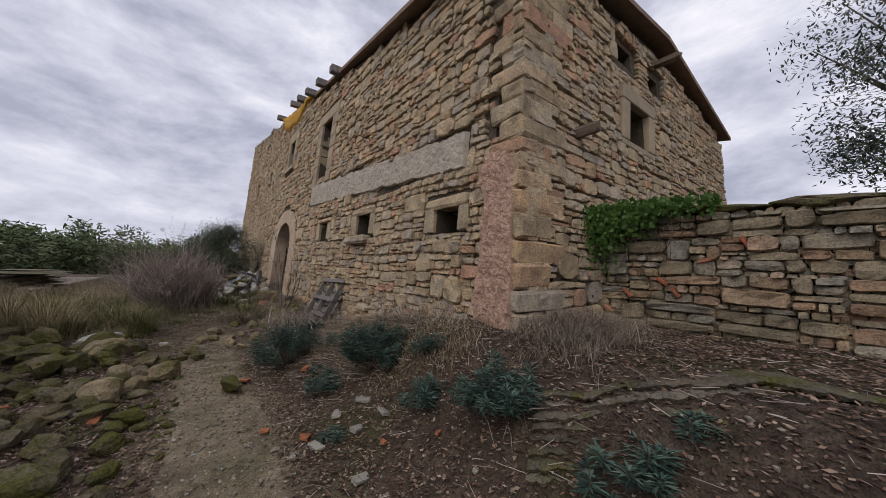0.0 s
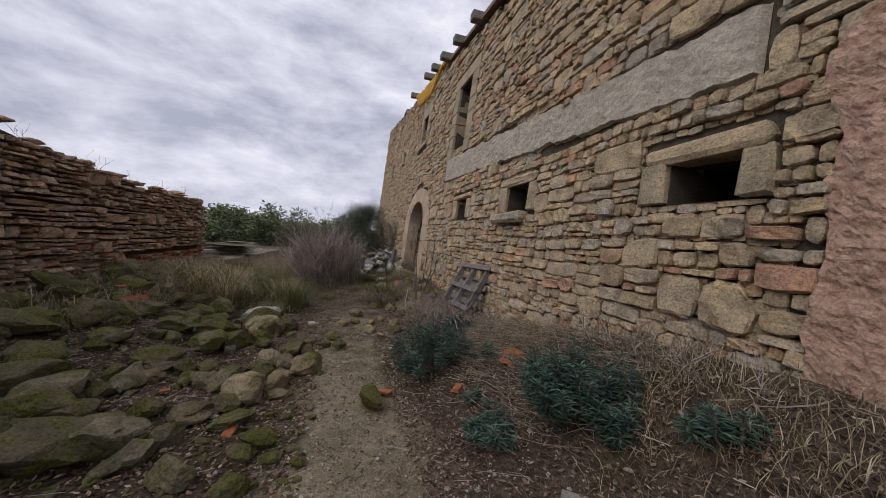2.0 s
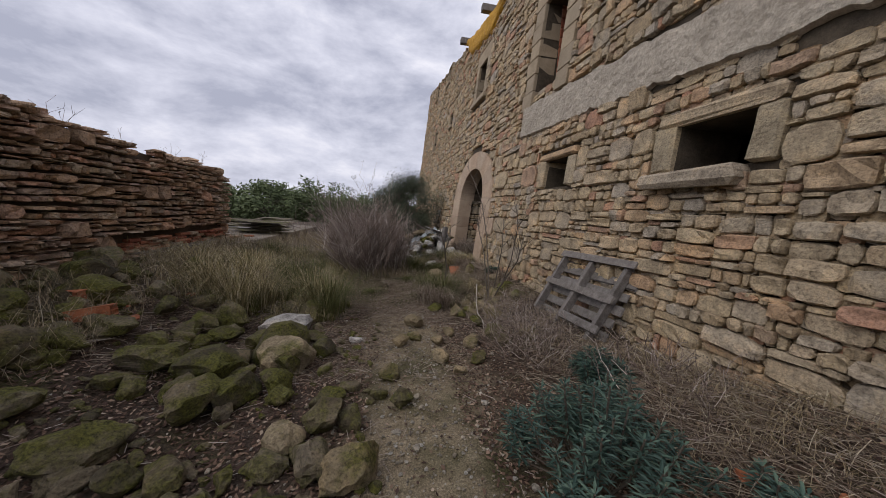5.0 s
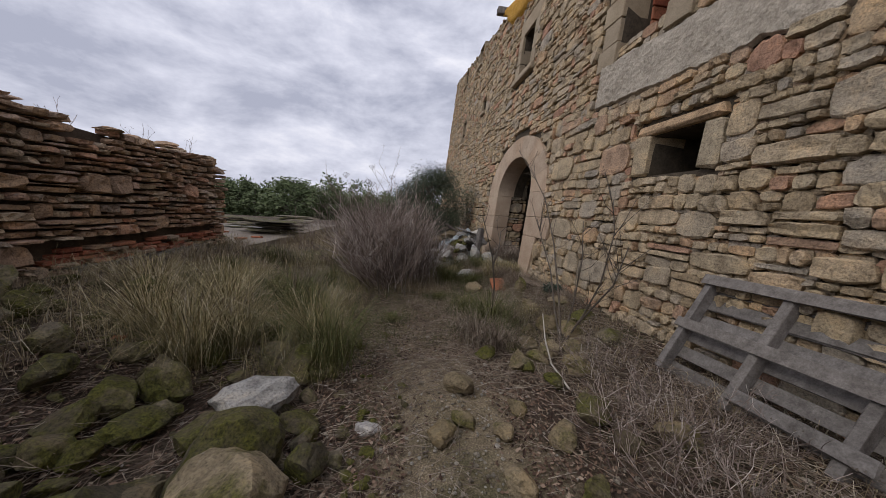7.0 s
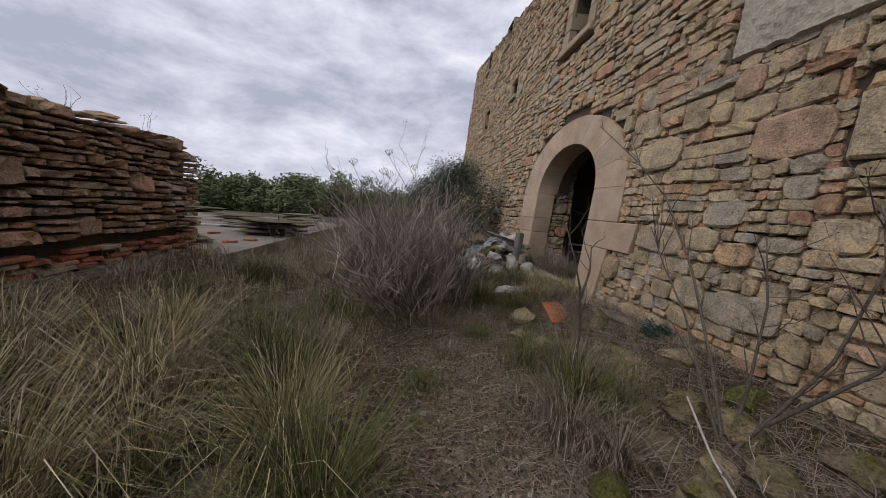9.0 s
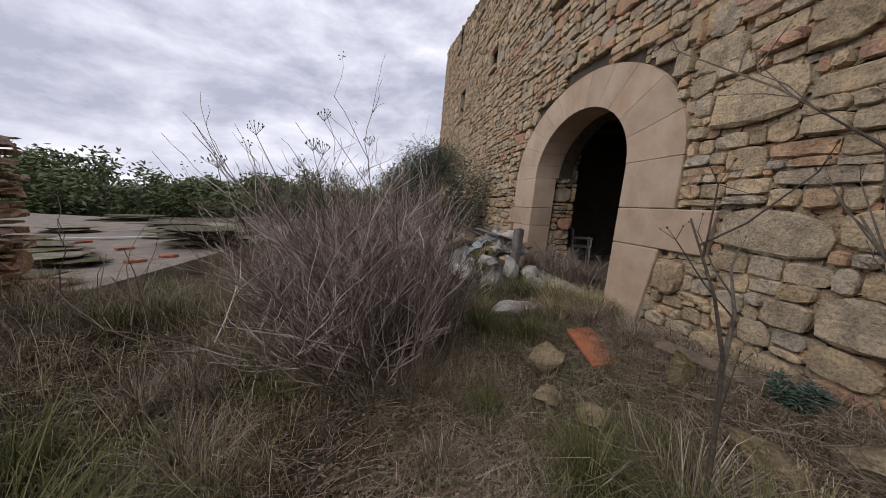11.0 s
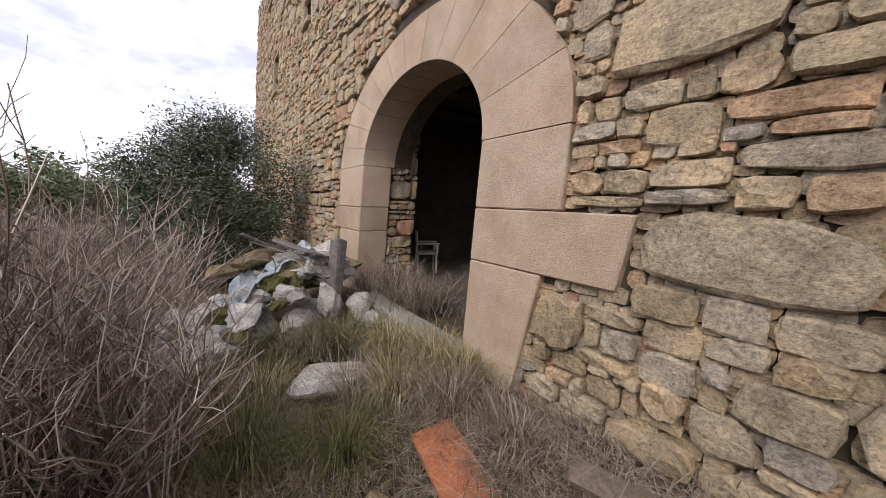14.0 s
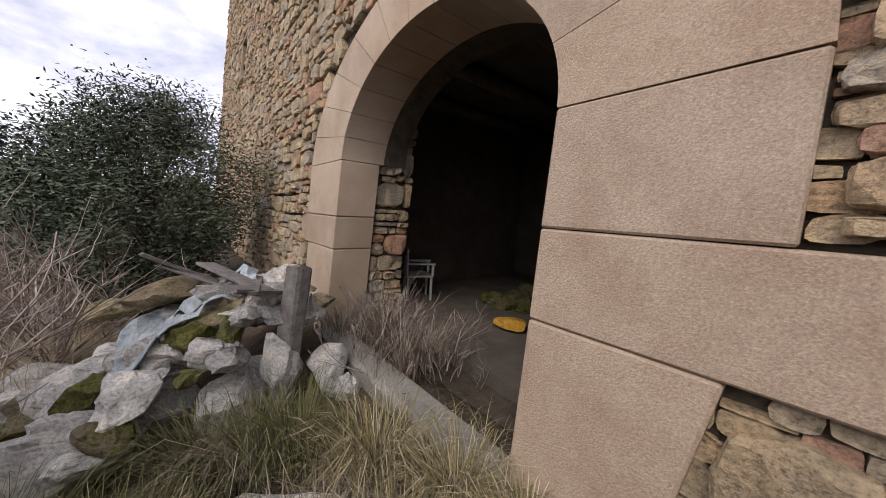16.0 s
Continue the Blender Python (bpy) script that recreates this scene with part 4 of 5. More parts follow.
for i, (x, y, s) in enumerate(((-3.75, 2.0, 0.75), (-3.25, 2.45, 0.42), (-4.4, 2.7, 0.66), (-4.9, 3.4, 0.6), (-3.5, 1.2, 0.6), (-4.2, 1.3, 0.7), (-3.0, 0.6, 0.5), (-3.9, 3.5, 0.5), (-3.6, 4.6, 0.55))):
    fieldstone(x, y, (s * 0.85, s * 0.6, s * 0.34), 680 + i, stone_mossy, "broad mossy sandstone slab on the rubble heap", "mossy rubble slabs", sink=0.0)

# mossy bedded rock ledge breaking out of the bank below the terrace wall: stacked worn layers, each set forward of the one above
rl = random.Random(77)
p = Pile()
for k in range(8):
    n = 90
    vs, fs = [], []
    for i in range(n + 1):
        f = i / n
        lx, ly = -0.52 + 0.8 * f, -0.62 - 1.6 * f
        lip = ground_z(lx, ly) + 0.045 - 0.042 * k + 0.015 * noise.noise((f * 5, k * 3.7, 2))
        jag = 0.055 * k + 0.07 * noise.noise((f * 9, k * 5.3, 4)) + 0.04 * noise.noise((f * 31, k * 2.3, 8)) + 0.02 * noise.noise((f * 80, k * 2.3, 8))
        for across, z in ((-0.35, lip - 0.03), (jag - 0.05, lip), (jag, lip - 0.012), (jag - 0.015, lip - 0.034), (jag - 0.12, lip - 0.05)):
            vs.append((lx - 0.88 * across, ly - 0.47 * across, z + 0.008 * noise.noise((f * 40, across * 30, k))))
    for i in range(n):
        fs += [[i * 5 + j, i * 5 + j + 1, i * 5 + j + 6, i * 5 + j + 5] for j in range(4)]
    p.add(vs, fs)
tagged(new("rock_ledge", mesh_of("rock_ledge", p.v, p.f, stone_ledge)), "dark lichen-spotted ledge of bedded rock in the bank", "rock ledge", kind="structure")

# rubble heap beside the door
def heap_z(x, y):
    """Height of the heap: a crest from the door jamb falling away to the yard."""
    d = math.hypot((x + 0.72) / 1.15, (y - 11.5) / 1.2)
    return ground_z(x, y) + 0.82 * max(0.0, 1 - d) ** 0.8


for i in range(130):
    a, q = r8.uniform(0, 6.28), min(1.1, abs(r8.gauss(0, 0.58)))
    x, y = -0.85 + 1.05 * q * math.cos(a), 11.6 + 1.05 * q * math.sin(a)
    if x > -0.12 or y < 10.9:
        continue
    s = r8.uniform(0.12, 0.36) * (1.25 if q > 0.6 else 1.0)
    vs, fs = boulder((s * 1.3, s * 0.95, s * 0.68), 800 + i, 0.34)
    kind_ = i % 7
    ob = new("rubble_block", mesh_of("rubble_block", vs, fs, stone_loose if kind_ == 0 else stone_mossy if kind_ == 3 else stone_pale))
    ob.matrix_basis = pose(x, y, heap_z(x, y) + s * 0.05, r8.uniform(-22, 22), r8.uniform(-22, 22), r8.uniform(0, 360))
    tagged(ob, "tan sandstone lump in the door-side heap" if kind_ == 0 else "mossy stone lump in the door-side heap" if kind_ == 3 else "dusty grey limestone and mortar lump in the door-side heap", "rubble", "door-side rubble")
# the largest blocks of the heap, by place, size, lift and turn
for i, (x, y, sx, sy, sz, lift, turn) in enumerate(((-1.62, 11.2, 0.72, 0.5, 0.38, 0.12, 20), (-1.3, 11.65, 0.6, 0.4, 0.36, 0.2, -20), (-0.86, 11.12, 0.5, 0.36, 0.46, 0.24, 30), (-0.58, 11.02, 0.24, 0.22, 0.48, 0.3, 10), (-1.95, 11.9, 0.55, 0.4, 0.26, 0.08, 40),
                                                  (-0.26, 11.0, 0.34, 0.3, 0.36, 0.1, 60), (-0.2, 10.8, 0.2, 0.18, 0.2, 0.04, 20), (-1.9, 12.5, 0.6, 0.4, 0.28, 0.1, 10), (-1.55, 10.72, 0.3, 0.24, 0.12, 0.02, 50), (-0.42, 11.55, 0.42, 0.36, 0.4, 0.62, 20))):
    vs, fs = boulder((sx, sy, sz), 860 + i, 0.24)
    ob = new("rubble_block", mesh_of("rubble_block", vs, fs, stone_pale))
    ob.matrix_basis = pose(x, y, ground_z(x, y) + lift, r8.uniform(-8, 8), r8.uniform(-8, 8), turn)
    tagged(ob, "big whitish cracked limestone block at the foot of the heap", "rubble", "door-side rubble")
for i, (x, y, sx, sz, zz, turn) in enumerate(((-1.15, 11.75, 0.66, 0.17, 0.86, 25), (-0.85, 11.3, 0.46, 0.13, 0.72, 10), (-1.45, 12.0, 0.3, 0.16, 0.7, 0))):
    vs, fs = boulder((sx, sx * 0.6, sz), 880 + i, 0.2)
    ob = new("rubble_block", mesh_of("rubble_block", vs, fs, stone_loose))
    ob.matrix_basis = pose(x, y, ground_z(x, y) + zz, 4, -6, turn)
    tagged(ob, "flat olive-tan sandstone slab on top of the heap", "rubble", "door-side rubble")
# torn plastic sheet draped on the heap
p = Pile()
for j in range(15):
    for i in range(19):
        u, v = i / 18, j / 14
        x, y = -1.4 + 0.75 * v + 0.06 * noise.noise((u * 5, v * 5, 1)), 11.3 + 0.75 * u
        z = heap_z(x, y) + 0.02 + 0.13 * noise.noise((u * 4, v * 4, 6)) + 0.05 * noise.noise((u * 11, v * 11, 6))
        p.v.append((x, y, z + 0.14))
p.f = [[j * 19 + i, j * 19 + i + 1, (j + 1) * 19 + i + 1, (j + 1) * 19 + i] for j in range(14) for i in range(18) if rng.random() > 0.12]
sheet = new("plastic_sheet", mesh_of("plastic_sheet", p.v, p.f, tarp_blue))
sol = sheet.modifiers.new("thick", "SOLIDIFY")
sol.thickness = 0.006
tagged(sheet, "torn grey-blue plastic sheet crumpled over the rubble", "plastic sheet")
post = thing("timber_post", "split grey timber post leaning on the rubble heap", "post", at=(-0.62, 10.95, 0.1))
part("post", box("post", (-0.05, -0.07, 0), (0.05, 0.07, 1.02), wood_grey, 0.012, 0.01), post, m=pose(0, 0, 0, -4, 13, 25))
for i in range(5):
    t = thing("broken_board", "short splintered grey board on the rubble", "board", "broken boards", at=(-0.62 - 0.09 * i, 11.15 + 0.13 * i, 0.92 + 0.03 * (i % 3)))
    part("board", box("board", (-0.35, -0.06, 0), (0.35, 0.06, 0.025), wood_grey, 0.005, 0.006), t, m=pose(0, 0, 0, 8, 14 - 11 * i, 40 + 37 * i))

# ---- pallet leaning on the facade ----
pal = thing("wooden_pallet", "weathered grey wooden pallet leaning on the stone wall", "pallet", at=(-0.38, 4.22, 0.43))
pal.rotation_euler = (radians(-2), radians(30), 0)
for k in range(3):
    part("stringer", box("stringer", (0.02, 0.06 + k * 0.53, -0.06 + 0.03 * k), (0.11, 0.115 + k * 0.53, 0.85), wood_grey, 0.005, 0.005), pal)
for k, zz in enumerate((0.03, 0.36, 0.76)):
    part("bottom_board", box("bottom_board", (-0.005, -0.03 + 0.03 * (k % 2), zz), (0.018, 1.2 if k else 0.62, zz + 0.08), wood_grey, 0.004, 0.006), pal)
for k in range(6):
    part("deck_board", box("deck_board", (0.112, -0.06 + 0.03 * (k % 2), 0.01 + 0.145 * k), (0.132, 1.2, 0.1 + 0.145 * k), wood_grey, 0.004, 0.006), pal)

# ---- tiles, bricks, planks ----


def shard(x, y, a, b, turn, tilt=5, label="broken terracotta roof tile shard", lift=0.02):
    ob = new("tile_shard", box("tile_shard", (-a / 2, -b / 2, 0), (a / 2, b / 2, 0.022), terracotta, 0.004, min(a, b) * 0.13))
    ob.matrix_basis = pose(x, y, ground_z(x, y) + lift, tilt, tilt * 0.7, turn)
    tagged(ob, label, "tile", "terracotta shards")


tile = new("floor_tile", box("floor_tile", (-0.29, -0.125, 0), (0.29, 0.125, 0.024), terracotta, 0.004, 0.004))
tile.matrix_basis = pose(-0.61, 8.86, ground_z(-0.61, 8.86) + 0.085, -8, -9, 82)
tagged(tile, "whole orange terracotta floor tile tilted in the grass", "tile")
for i, (x, y) in enumerate(((-0.69, 2.62), (-0.6, 2.36), (-0.71, 2.23), (-0.57, 2.2), (-1.11, 2.38), (-1.76, 2.66), (-1.75, 1.15), (-1.5, 0.9), (-0.9, -0.1), (-1.1, 0.3), (-4.62, 5.0), (-4.76, 5.1), (-4.02, 5.58), (-2.9, 2.2), (-3.6, 2.9), (-4.6, 5.9), (-1.3, -0.5), (-1.6, -0.8))):
    a = r8.uniform(0.05, 0.12) if i > 5 else r8.uniform(0.1, 0.19)
    shard(x, y, a, a * r8.uniform(0.45, 0.7), r8.uniform(0, 180), r8.uniform(-12, 12))
for i, (x, y) in enumerate(((-7.4, 12.2), (-6.7, 12.4), (-6.5, 12.9), (-9.5, 15.0), (-7.9, 13.9))):
    t = thing("brick_piece", "broken red brick lying on the slab", "brick", "bricks on the slab", at=(x, y, 0.37))
    part("brick", box("brick", (-0.14, -0.07, 0), (0.14, 0.07, 0.05), brick_red, 0.008, 0.006), t, m=pose(0, 0, 0, 0, 0, r8.uniform(0, 180)))
def hollow_brick(x, y, turn, tilt):
    t = thing("hollow_brick", "broken red hollow brick with open cells on the rubble", "brick", "hollow bricks", at=(x, y, ground_z(x, y) + 0.07))
    t.rotation_euler = (radians(tilt), radians(-8), radians(turn))
    for k in range(3):
        part("shell", box("shell", (-0.14, -0.09, 0.045 * k), (0.14, 0.09, 0.045 * k + 0.009), terracotta, 0.002, 0.003), t)
    for k in range(5):
        for j in range(2):
            part("web", box("web", (-0.135, -0.088 + 0.042 * k, 0.01 + 0.045 * j), (0.135, -0.08 + 0.042 * k, 0.044 + 0.045 * j), terracotta, 0.001, 0.001), t)


hollow_brick(-5.0, 5.05, 70, 6)
hollow_brick(-4.75, 4.75, 20, -10)
rail = thing("steel_rail", "long pale metal profile lying across the slab", "metal bar", at=(-10.5, 15.4, 0.38))
part("profile", box("profile", (-4.5, -0.04, 0), (4.0, 0.04, 0.06), plastic_white, 0.01), rail, m=pose(0, 0, 0, 0, 0, 14))
plank = thing("long_plank", "long rotten plank lying along the wall foot", "plank", at=(-0.16, 7.75, ground_z(-0.16, 7.75) + 0.06))
part("board", box("board", (-0.06, -0.95, -0.05), (0.05, 0.7, -0.02), wood_dark, 0.006, 0.012), plank, m=pose(0, 0, 0, 0, -16, 14))
for i, (x, y, a) in enumerate(((-1.14, 0.66, 20), (-1.2, 1.0, 60), (-0.97, 0.56, 80), (-1.3, 0.2, 10), (-1.0, 0.9, 130), (-1.45, 0.75, 100), (-1.5, -0.1, 40))):
    t = thing("concrete_chip", "flat pale concrete fragment on the litter", "concrete fragment", "concrete fragments", at=(x, y, ground_z(x, y)))
    part("chip", box("chip", (-0.075, -0.035, 0), (0.075, 0.035, 0.028), concrete, 0.008, 0.008), t, m=pose(0, 0, 0, 4, 5, a))

# plastic garden chair and cushion inside the doorway
chair = thing("garden_chair", "grimy white plastic garden chair inside the doorway", "chair", at=(1.5, 12.45, 0.3))
chair.rotation_euler = (0, 0, radians(65))
chair.scale = (0.84, 0.84, 0.8)
part("seat", box("seat", (-0.22, -0.22, 0.4), (0.22, 0.22, 0.43), plastic_white, 0.012), chair)
for x in (-0.21, 0.17):
    for y in (-0.21, 0.17):
        part("leg", box("leg", (x, y, 0), (x + 0.04, y + 0.04, 0.4), plastic_white, 0.008), chair)
    part("armrest", box("armrest", (x - 0.03, -0.25, 0.62), (x + 0.06, 0.2, 0.65), plastic_white, 0.01), chair)
    part("arm_post", box("arm_post", (x, -0.23, 0.43), (x + 0.04, -0.19, 0.62), plastic_white, 0.008), chair)
for k in range(5):
    part("back_slat", box("back_slat", (-0.2 + 0.085 * k, 0.19, 0.43), (-0.15 + 0.085 * k, 0.22, 0.84), plastic_white, 0.006), chair)
part("back_rail", box("back_rail", (-0.22, 0.185, 0.82), (0.22, 0.225, 0.88), plastic_white, 0.012), chair)
vs, fs = boulder((0.45, 0.35, 0.12), 990, 0.2)
cushion = new("cushion", mesh_of("cushion", vs, fs, foam))
cushion.matrix_basis = pose(1.7, 10.9, 0.37)
tagged(cushion, "dirty yellow foam cushion on the dark floor", "cushion")
for i in range(9):
    fs_ = boulder((0.4, 0.3, 0.22), 900 + i, 0.3)
    ob = new("debris_lump", mesh_of("debris_lump", *fs_, stone_mossy))
    ob.matrix_basis = pose(1.9 + r8.uniform(0, 1.6), 10.6 + r8.uniform(0, 2.0), 0.36, 0, 0, r8.uniform(0, 180))
    tagged(ob, "dusty lump of fallen masonry on the floor", "rubble", "indoor debris")
for i in range(5):
    t = thing("ceiling_beam", "round dark old timber ceiling beam", "beam", "ceiling beams", at=(0.9, 8.5 + i * 1.0, 3.02))
    pp = Pile()
    tube(pp, [Vector((0, 0, 0)), Vector((1.8, 0.05, 0.02)), Vector((3.7, 0, 0))], 0.1, 0.085, 8)
    part("beam", mesh_of("beam", pp.v, pp.f, wood_dark, True), t)

# ---- plants ----


def blade(p, base, height, lean, width, r, turn=None):
    a = r.uniform(0, 6.283) if turn is None else turn + r.gauss(0, 0.7)
    d = Vector((math.cos(a), math.sin(a), 0))
    s = Vector((-d.y, d.x, 0)) * width
    sag = r.uniform(0.5, 1.0)
    pts = [base, base + d * lean * 0.22 + Vector((0, 0, height * 0.55)), base + d * lean * 0.6 + Vector((0, 0, height * 0.9)), base + d * lean * 1.1 + Vector((0, 0, height * sag))]
    p.add([pts[0] - s, pts[0] + s, pts[1] + s * 0.9, pts[1] - s * 0.9, pts[2] + s * 0.6, pts[2] - s * 0.6, pts[3]], [[0, 1, 2, 3], [3, 2, 4, 5], [5, 4, 6]])


def tussock(x, y, n, height, seed, mat, label):
    r, p = random.Random(seed), Pile()
    for _ in range(n):
        a, q = r.uniform(0, 6.283), abs(r.gauss(0, 0.11))
        b = Vector((x + math.cos(a) * q, y + math.sin(a) * q, ground_z(x, y) - 0.02))
        h = height * r.uniform(0.55, 1.1)
        blade(p, b, h, h * r.uniform(0.3, 1.35), r.uniform(0.0012, 0.003), r, a)
    tagged(new("grass_tussock", mesh_of("grass_tussock", p.v, p.f, mat)), label, "grass", "grass tussocks", kind="stuff")


def grass_patch(name, mat, count, where, height, label, seed, width=0.0017, lean=0.9, tuft=14, tuft_r=0.09):
    r, p = random.Random(seed), Pile()
    for _ in range(count // tuft):
        x, y = where(r)
        h0 = r.uniform(*height)
        for _ in range(tuft):
            bx, by = x + r.gauss(0, tuft_r), y + r.gauss(0, tuft_r)
            h = h0 * r.uniform(0.5, 1.1)
            blade(p, Vector((bx, by, ground_z(bx, by) - 0.01)), h, h * lean * r.uniform(0.2, 1.0), width * r.uniform(0.6, 1.4), r)
    return tagged(new(name, mesh_of(name, p.v, p.f, mat)), label, "grass", kind="stuff")


grass_patch("dry_grass", tussock_grass, 6500, lambda r: (-3.0 - abs(r.gauss(0, 1.2)), r.uniform(5.7, 12)), (0.14, 0.4), "long bleached dry grass over the overgrown yard", 41, lean=1.3)
grass_patch("green_grass", green_grass, 6000, lambda r: (r.gauss(-3.7, 0.8), r.uniform(6.6, 12.5)), (0.08, 0.26), "dull green grass tufts between dry stems", 42, lean=1.4)
grass_patch("dry_grass", dry_grass, 6000, lambda r: (r.gauss(-0.45, 0.26), r.uniform(4.5, 10.4)), (0.05, 0.17), "dry tangled grass along the wall foot", 43, lean=1.6)
grass_patch("green_grass", green_grass, 4500, lambda r: (r.gauss(-1.1, 0.4), r.uniform(6.5, 11.0)), (0.08, 0.25), "short green grass by the doorway", 44)
grass_patch("dry_grass", mat_straw, 6000, lambda r: (r.gauss(0.5, 0.32), r.gauss(-0.3, 0.2)), (0.08, 0.24), "heap of bleached dry grass at the house corner", 45, lean=2.6)
grass_patch("dry_grass", dry_grass, 6500, lambda r: (r.gauss(-0.35, 0.25), r.uniform(0.2, 4.3)), (0.04, 0.16), "tangled dead stems at the foot of the wall", 46, lean=2.0)
grass_patch("dry_grass", dry_grass, 5000, lambda r: (r.uniform(-5.8, -4.6), r.uniform(3.5, 10)), (0.1, 0.35), "dead grass under the yard wall", 47, lean=1.8)
grass_patch("green_grass", green_grass, 5200, lambda r: (r.gauss(-1.75, 0.7), r.uniform(6.4, 9.8)), (0.04, 0.13), "short green grass beginning to cover the path", 48)
grass_patch("dry_grass", dry_grass, 6000, lambda r: (r.uniform(-6.0, -1.4), r.uniform(12, 18)), (0.25, 0.6), "far dry grass beyond the shrub", 49)

grass_patch("dry_grass", mat_straw, 9000, lambda r: (r.gauss(-0.35, 0.2), r.uniform(7.0, 10.4)), (0.06, 0.2), "bleached dead grass hanging over the wall foot", 56, lean=2.6)
grass_patch("dry_grass", mat_straw, 9000, lambda r: (r.gauss(-1.35, 0.5), r.uniform(6.6, 10.4)), (0.03, 0.12), "matted dead grass trodden down beside the shrub", 53, lean=2.4)
grass_patch("green_grass", green_grass, 3000, lambda r: (r.gauss(-1.0, 0.3), r.uniform(7.4, 9.4)), (0.03, 0.1), "short green grass round the broken tile", 54)
grass_patch("dry_grass", dry_grass, 5000, lambda r: (r.gauss(-2.2, 0.35), r.uniform(8.6, 11.2)), (0.06, 0.25), "matted dead grass under the bare shrub", 55, lean=1.8)
rt = random.Random(140)
spots = [(-3.7, 7.2), (-3.9, 6.25), (-4.5, 6.1), (-3.3, 6.5), (-3.5, 6.9), (-4.2, 6.7), (-4.5, 7.4), (-4.9, 6.7), (-3.0, 6.0), (-4.1, 5.9)]
for i in range(40):
    x, y = spots[i] if i < len(spots) else (-3.3 - abs(rt.gauss(0, 0.95)), rt.uniform(5.7, 11.5))
    big = i < len(spots)
    tussock(x, y, 420 if big else 240, rt.uniform(0.5, 0.72) if big else rt.uniform(0.22, 0.4), 141 + i, (tussock_grass if i % 4 else green_grass) if big else (green_grass, mat_straw)[i % 2], "arching straw and olive grass tussock beside the path" if i % 4 else "arching green grass tussock beside the path")
for i, (x, y, h) in enumerate(((-1.3, 6.95, 0.5), (-1.15, 7.35, 0.45), (-1.45, 7.6, 0.36), (-1.0, 9.4, 0.3), (-0.55, 9.6, 0.34), (-0.35, 9.25, 0.3), (-0.6, 10.5, 0.42), (-1.3, 10.3, 0.34), (-0.3, 8.75, 0.24), (-1.0, 10.75, 0.44), (-0.35, 10.1, 0.34), (-0.8, 10.65, 0.4), (-1.45, 9.7, 0.34), (-0.2, 9.7, 0.26), (-0.75, 9.9, 0.3), (-1.65, 10.5, 0.4), (-0.12, 9.4, 0.25), (-2.2, 7.9, 0.14), (-1.8, 8.3, 0.16), (-1.35, 6.4, 0.3), (-0.85, 7.05, 0.26), (-1.5, 6.9, 0.3), (-2.5, 7.3, 0.12), (-1.55, 6.6, 0.36), (-1.0, 7.75, 0.22), (-0.65, 7.2, 0.24), (-1.25, 6.75, 0.34))):
    tussock(x, y, 420, h, 181 + i, (green_grass, mat_straw)[i % 2] if y < 8.6 and x < -0.9 else (green_grass, tussock_grass, mat_straw)[i % 3], "short tangled grass tussock beside the worn path" if y < 8.6 else "tangled green and straw grass tussock near the doorway")
for i, (x, y) in enumerate(((0.3, 11.3), (0.2, 10.75), (0.5, 11.6), (0.55, 10.9), (0.05, 11.6))):
    tussock(x, y, 260, rt.uniform(0.35, 0.55), 201 + i, mat_straw, "dead brown grass tussock growing in the doorway")
# fallen leaves and pebbles
r, p = random.Random(50), Pile()
for _ in range(150000):
    x, y = r.uniform(-4.9, 1.6), r.uniform(-2.4, 10.6)
    if x > -0.05 and y > 0.2:
        continue
    if abs(x + 2.05 + 0.12 * noise.noise((y * 0.9, 0, 3))) < 0.36 and r.random() < 0.92 and y < 6.2:
        continue
    c = Vector((x, y, ground_z(x, y) + r.uniform(0.004, 0.025)))
    a = r.uniform(0, 6.283)
    l_, w_ = r.uniform(0.008, 0.024), r.uniform(0.005, 0.012)
    d, s = Vector((math.cos(a), math.sin(a), r.uniform(-0.4, 0.4))) * l_, Vector((-math.sin(a), math.cos(a), r.uniform(-0.4, 0.4))) * w_
    p.add([c - d, c + s, c + d, c - s], [[0, 1, 2, 3]])
tagged(new("leaf_litter", mesh_of("leaf_litter", p.v, p.f, litter_leaf)), "scattered small brown fallen leaves", "leaf litter", kind="stuff")
p = Pile()
for _ in range(5200):
    x, y = r.uniform(-5.0, 1.4), r.uniform(-2.4, 9.5)
    if abs(x + 2.05) < 0.35 and r.random() < 0.8:
        continue
    a, l_ = r.uniform(0, 6.283), r.uniform(0.04, 0.17)
    c = Vector((x, y, ground_z(x, y) + r.uniform(0.008, 0.03)))
    d = Vector((math.cos(a), math.sin(a), r.uniform(-0.12, 0.25))) * l_
    s = Vector((-math.sin(a), math.cos(a), 0)) * r.uniform(0.0009, 0.002)
    u = Vector((0, 0, 0.003))
    p.add([c - s, c + s, c + u, c + d - s, c + d + s, c + d + u], [[0, 1, 4, 3], [1, 2, 5, 4], [2, 0, 3, 5]])
tagged(new("fallen_twigs", mesh_of("fallen_twigs", p.v, p.f, twig)), "thin grey twigs and straw strewn on the ground", "twigs", kind="stuff")
p = Pile()
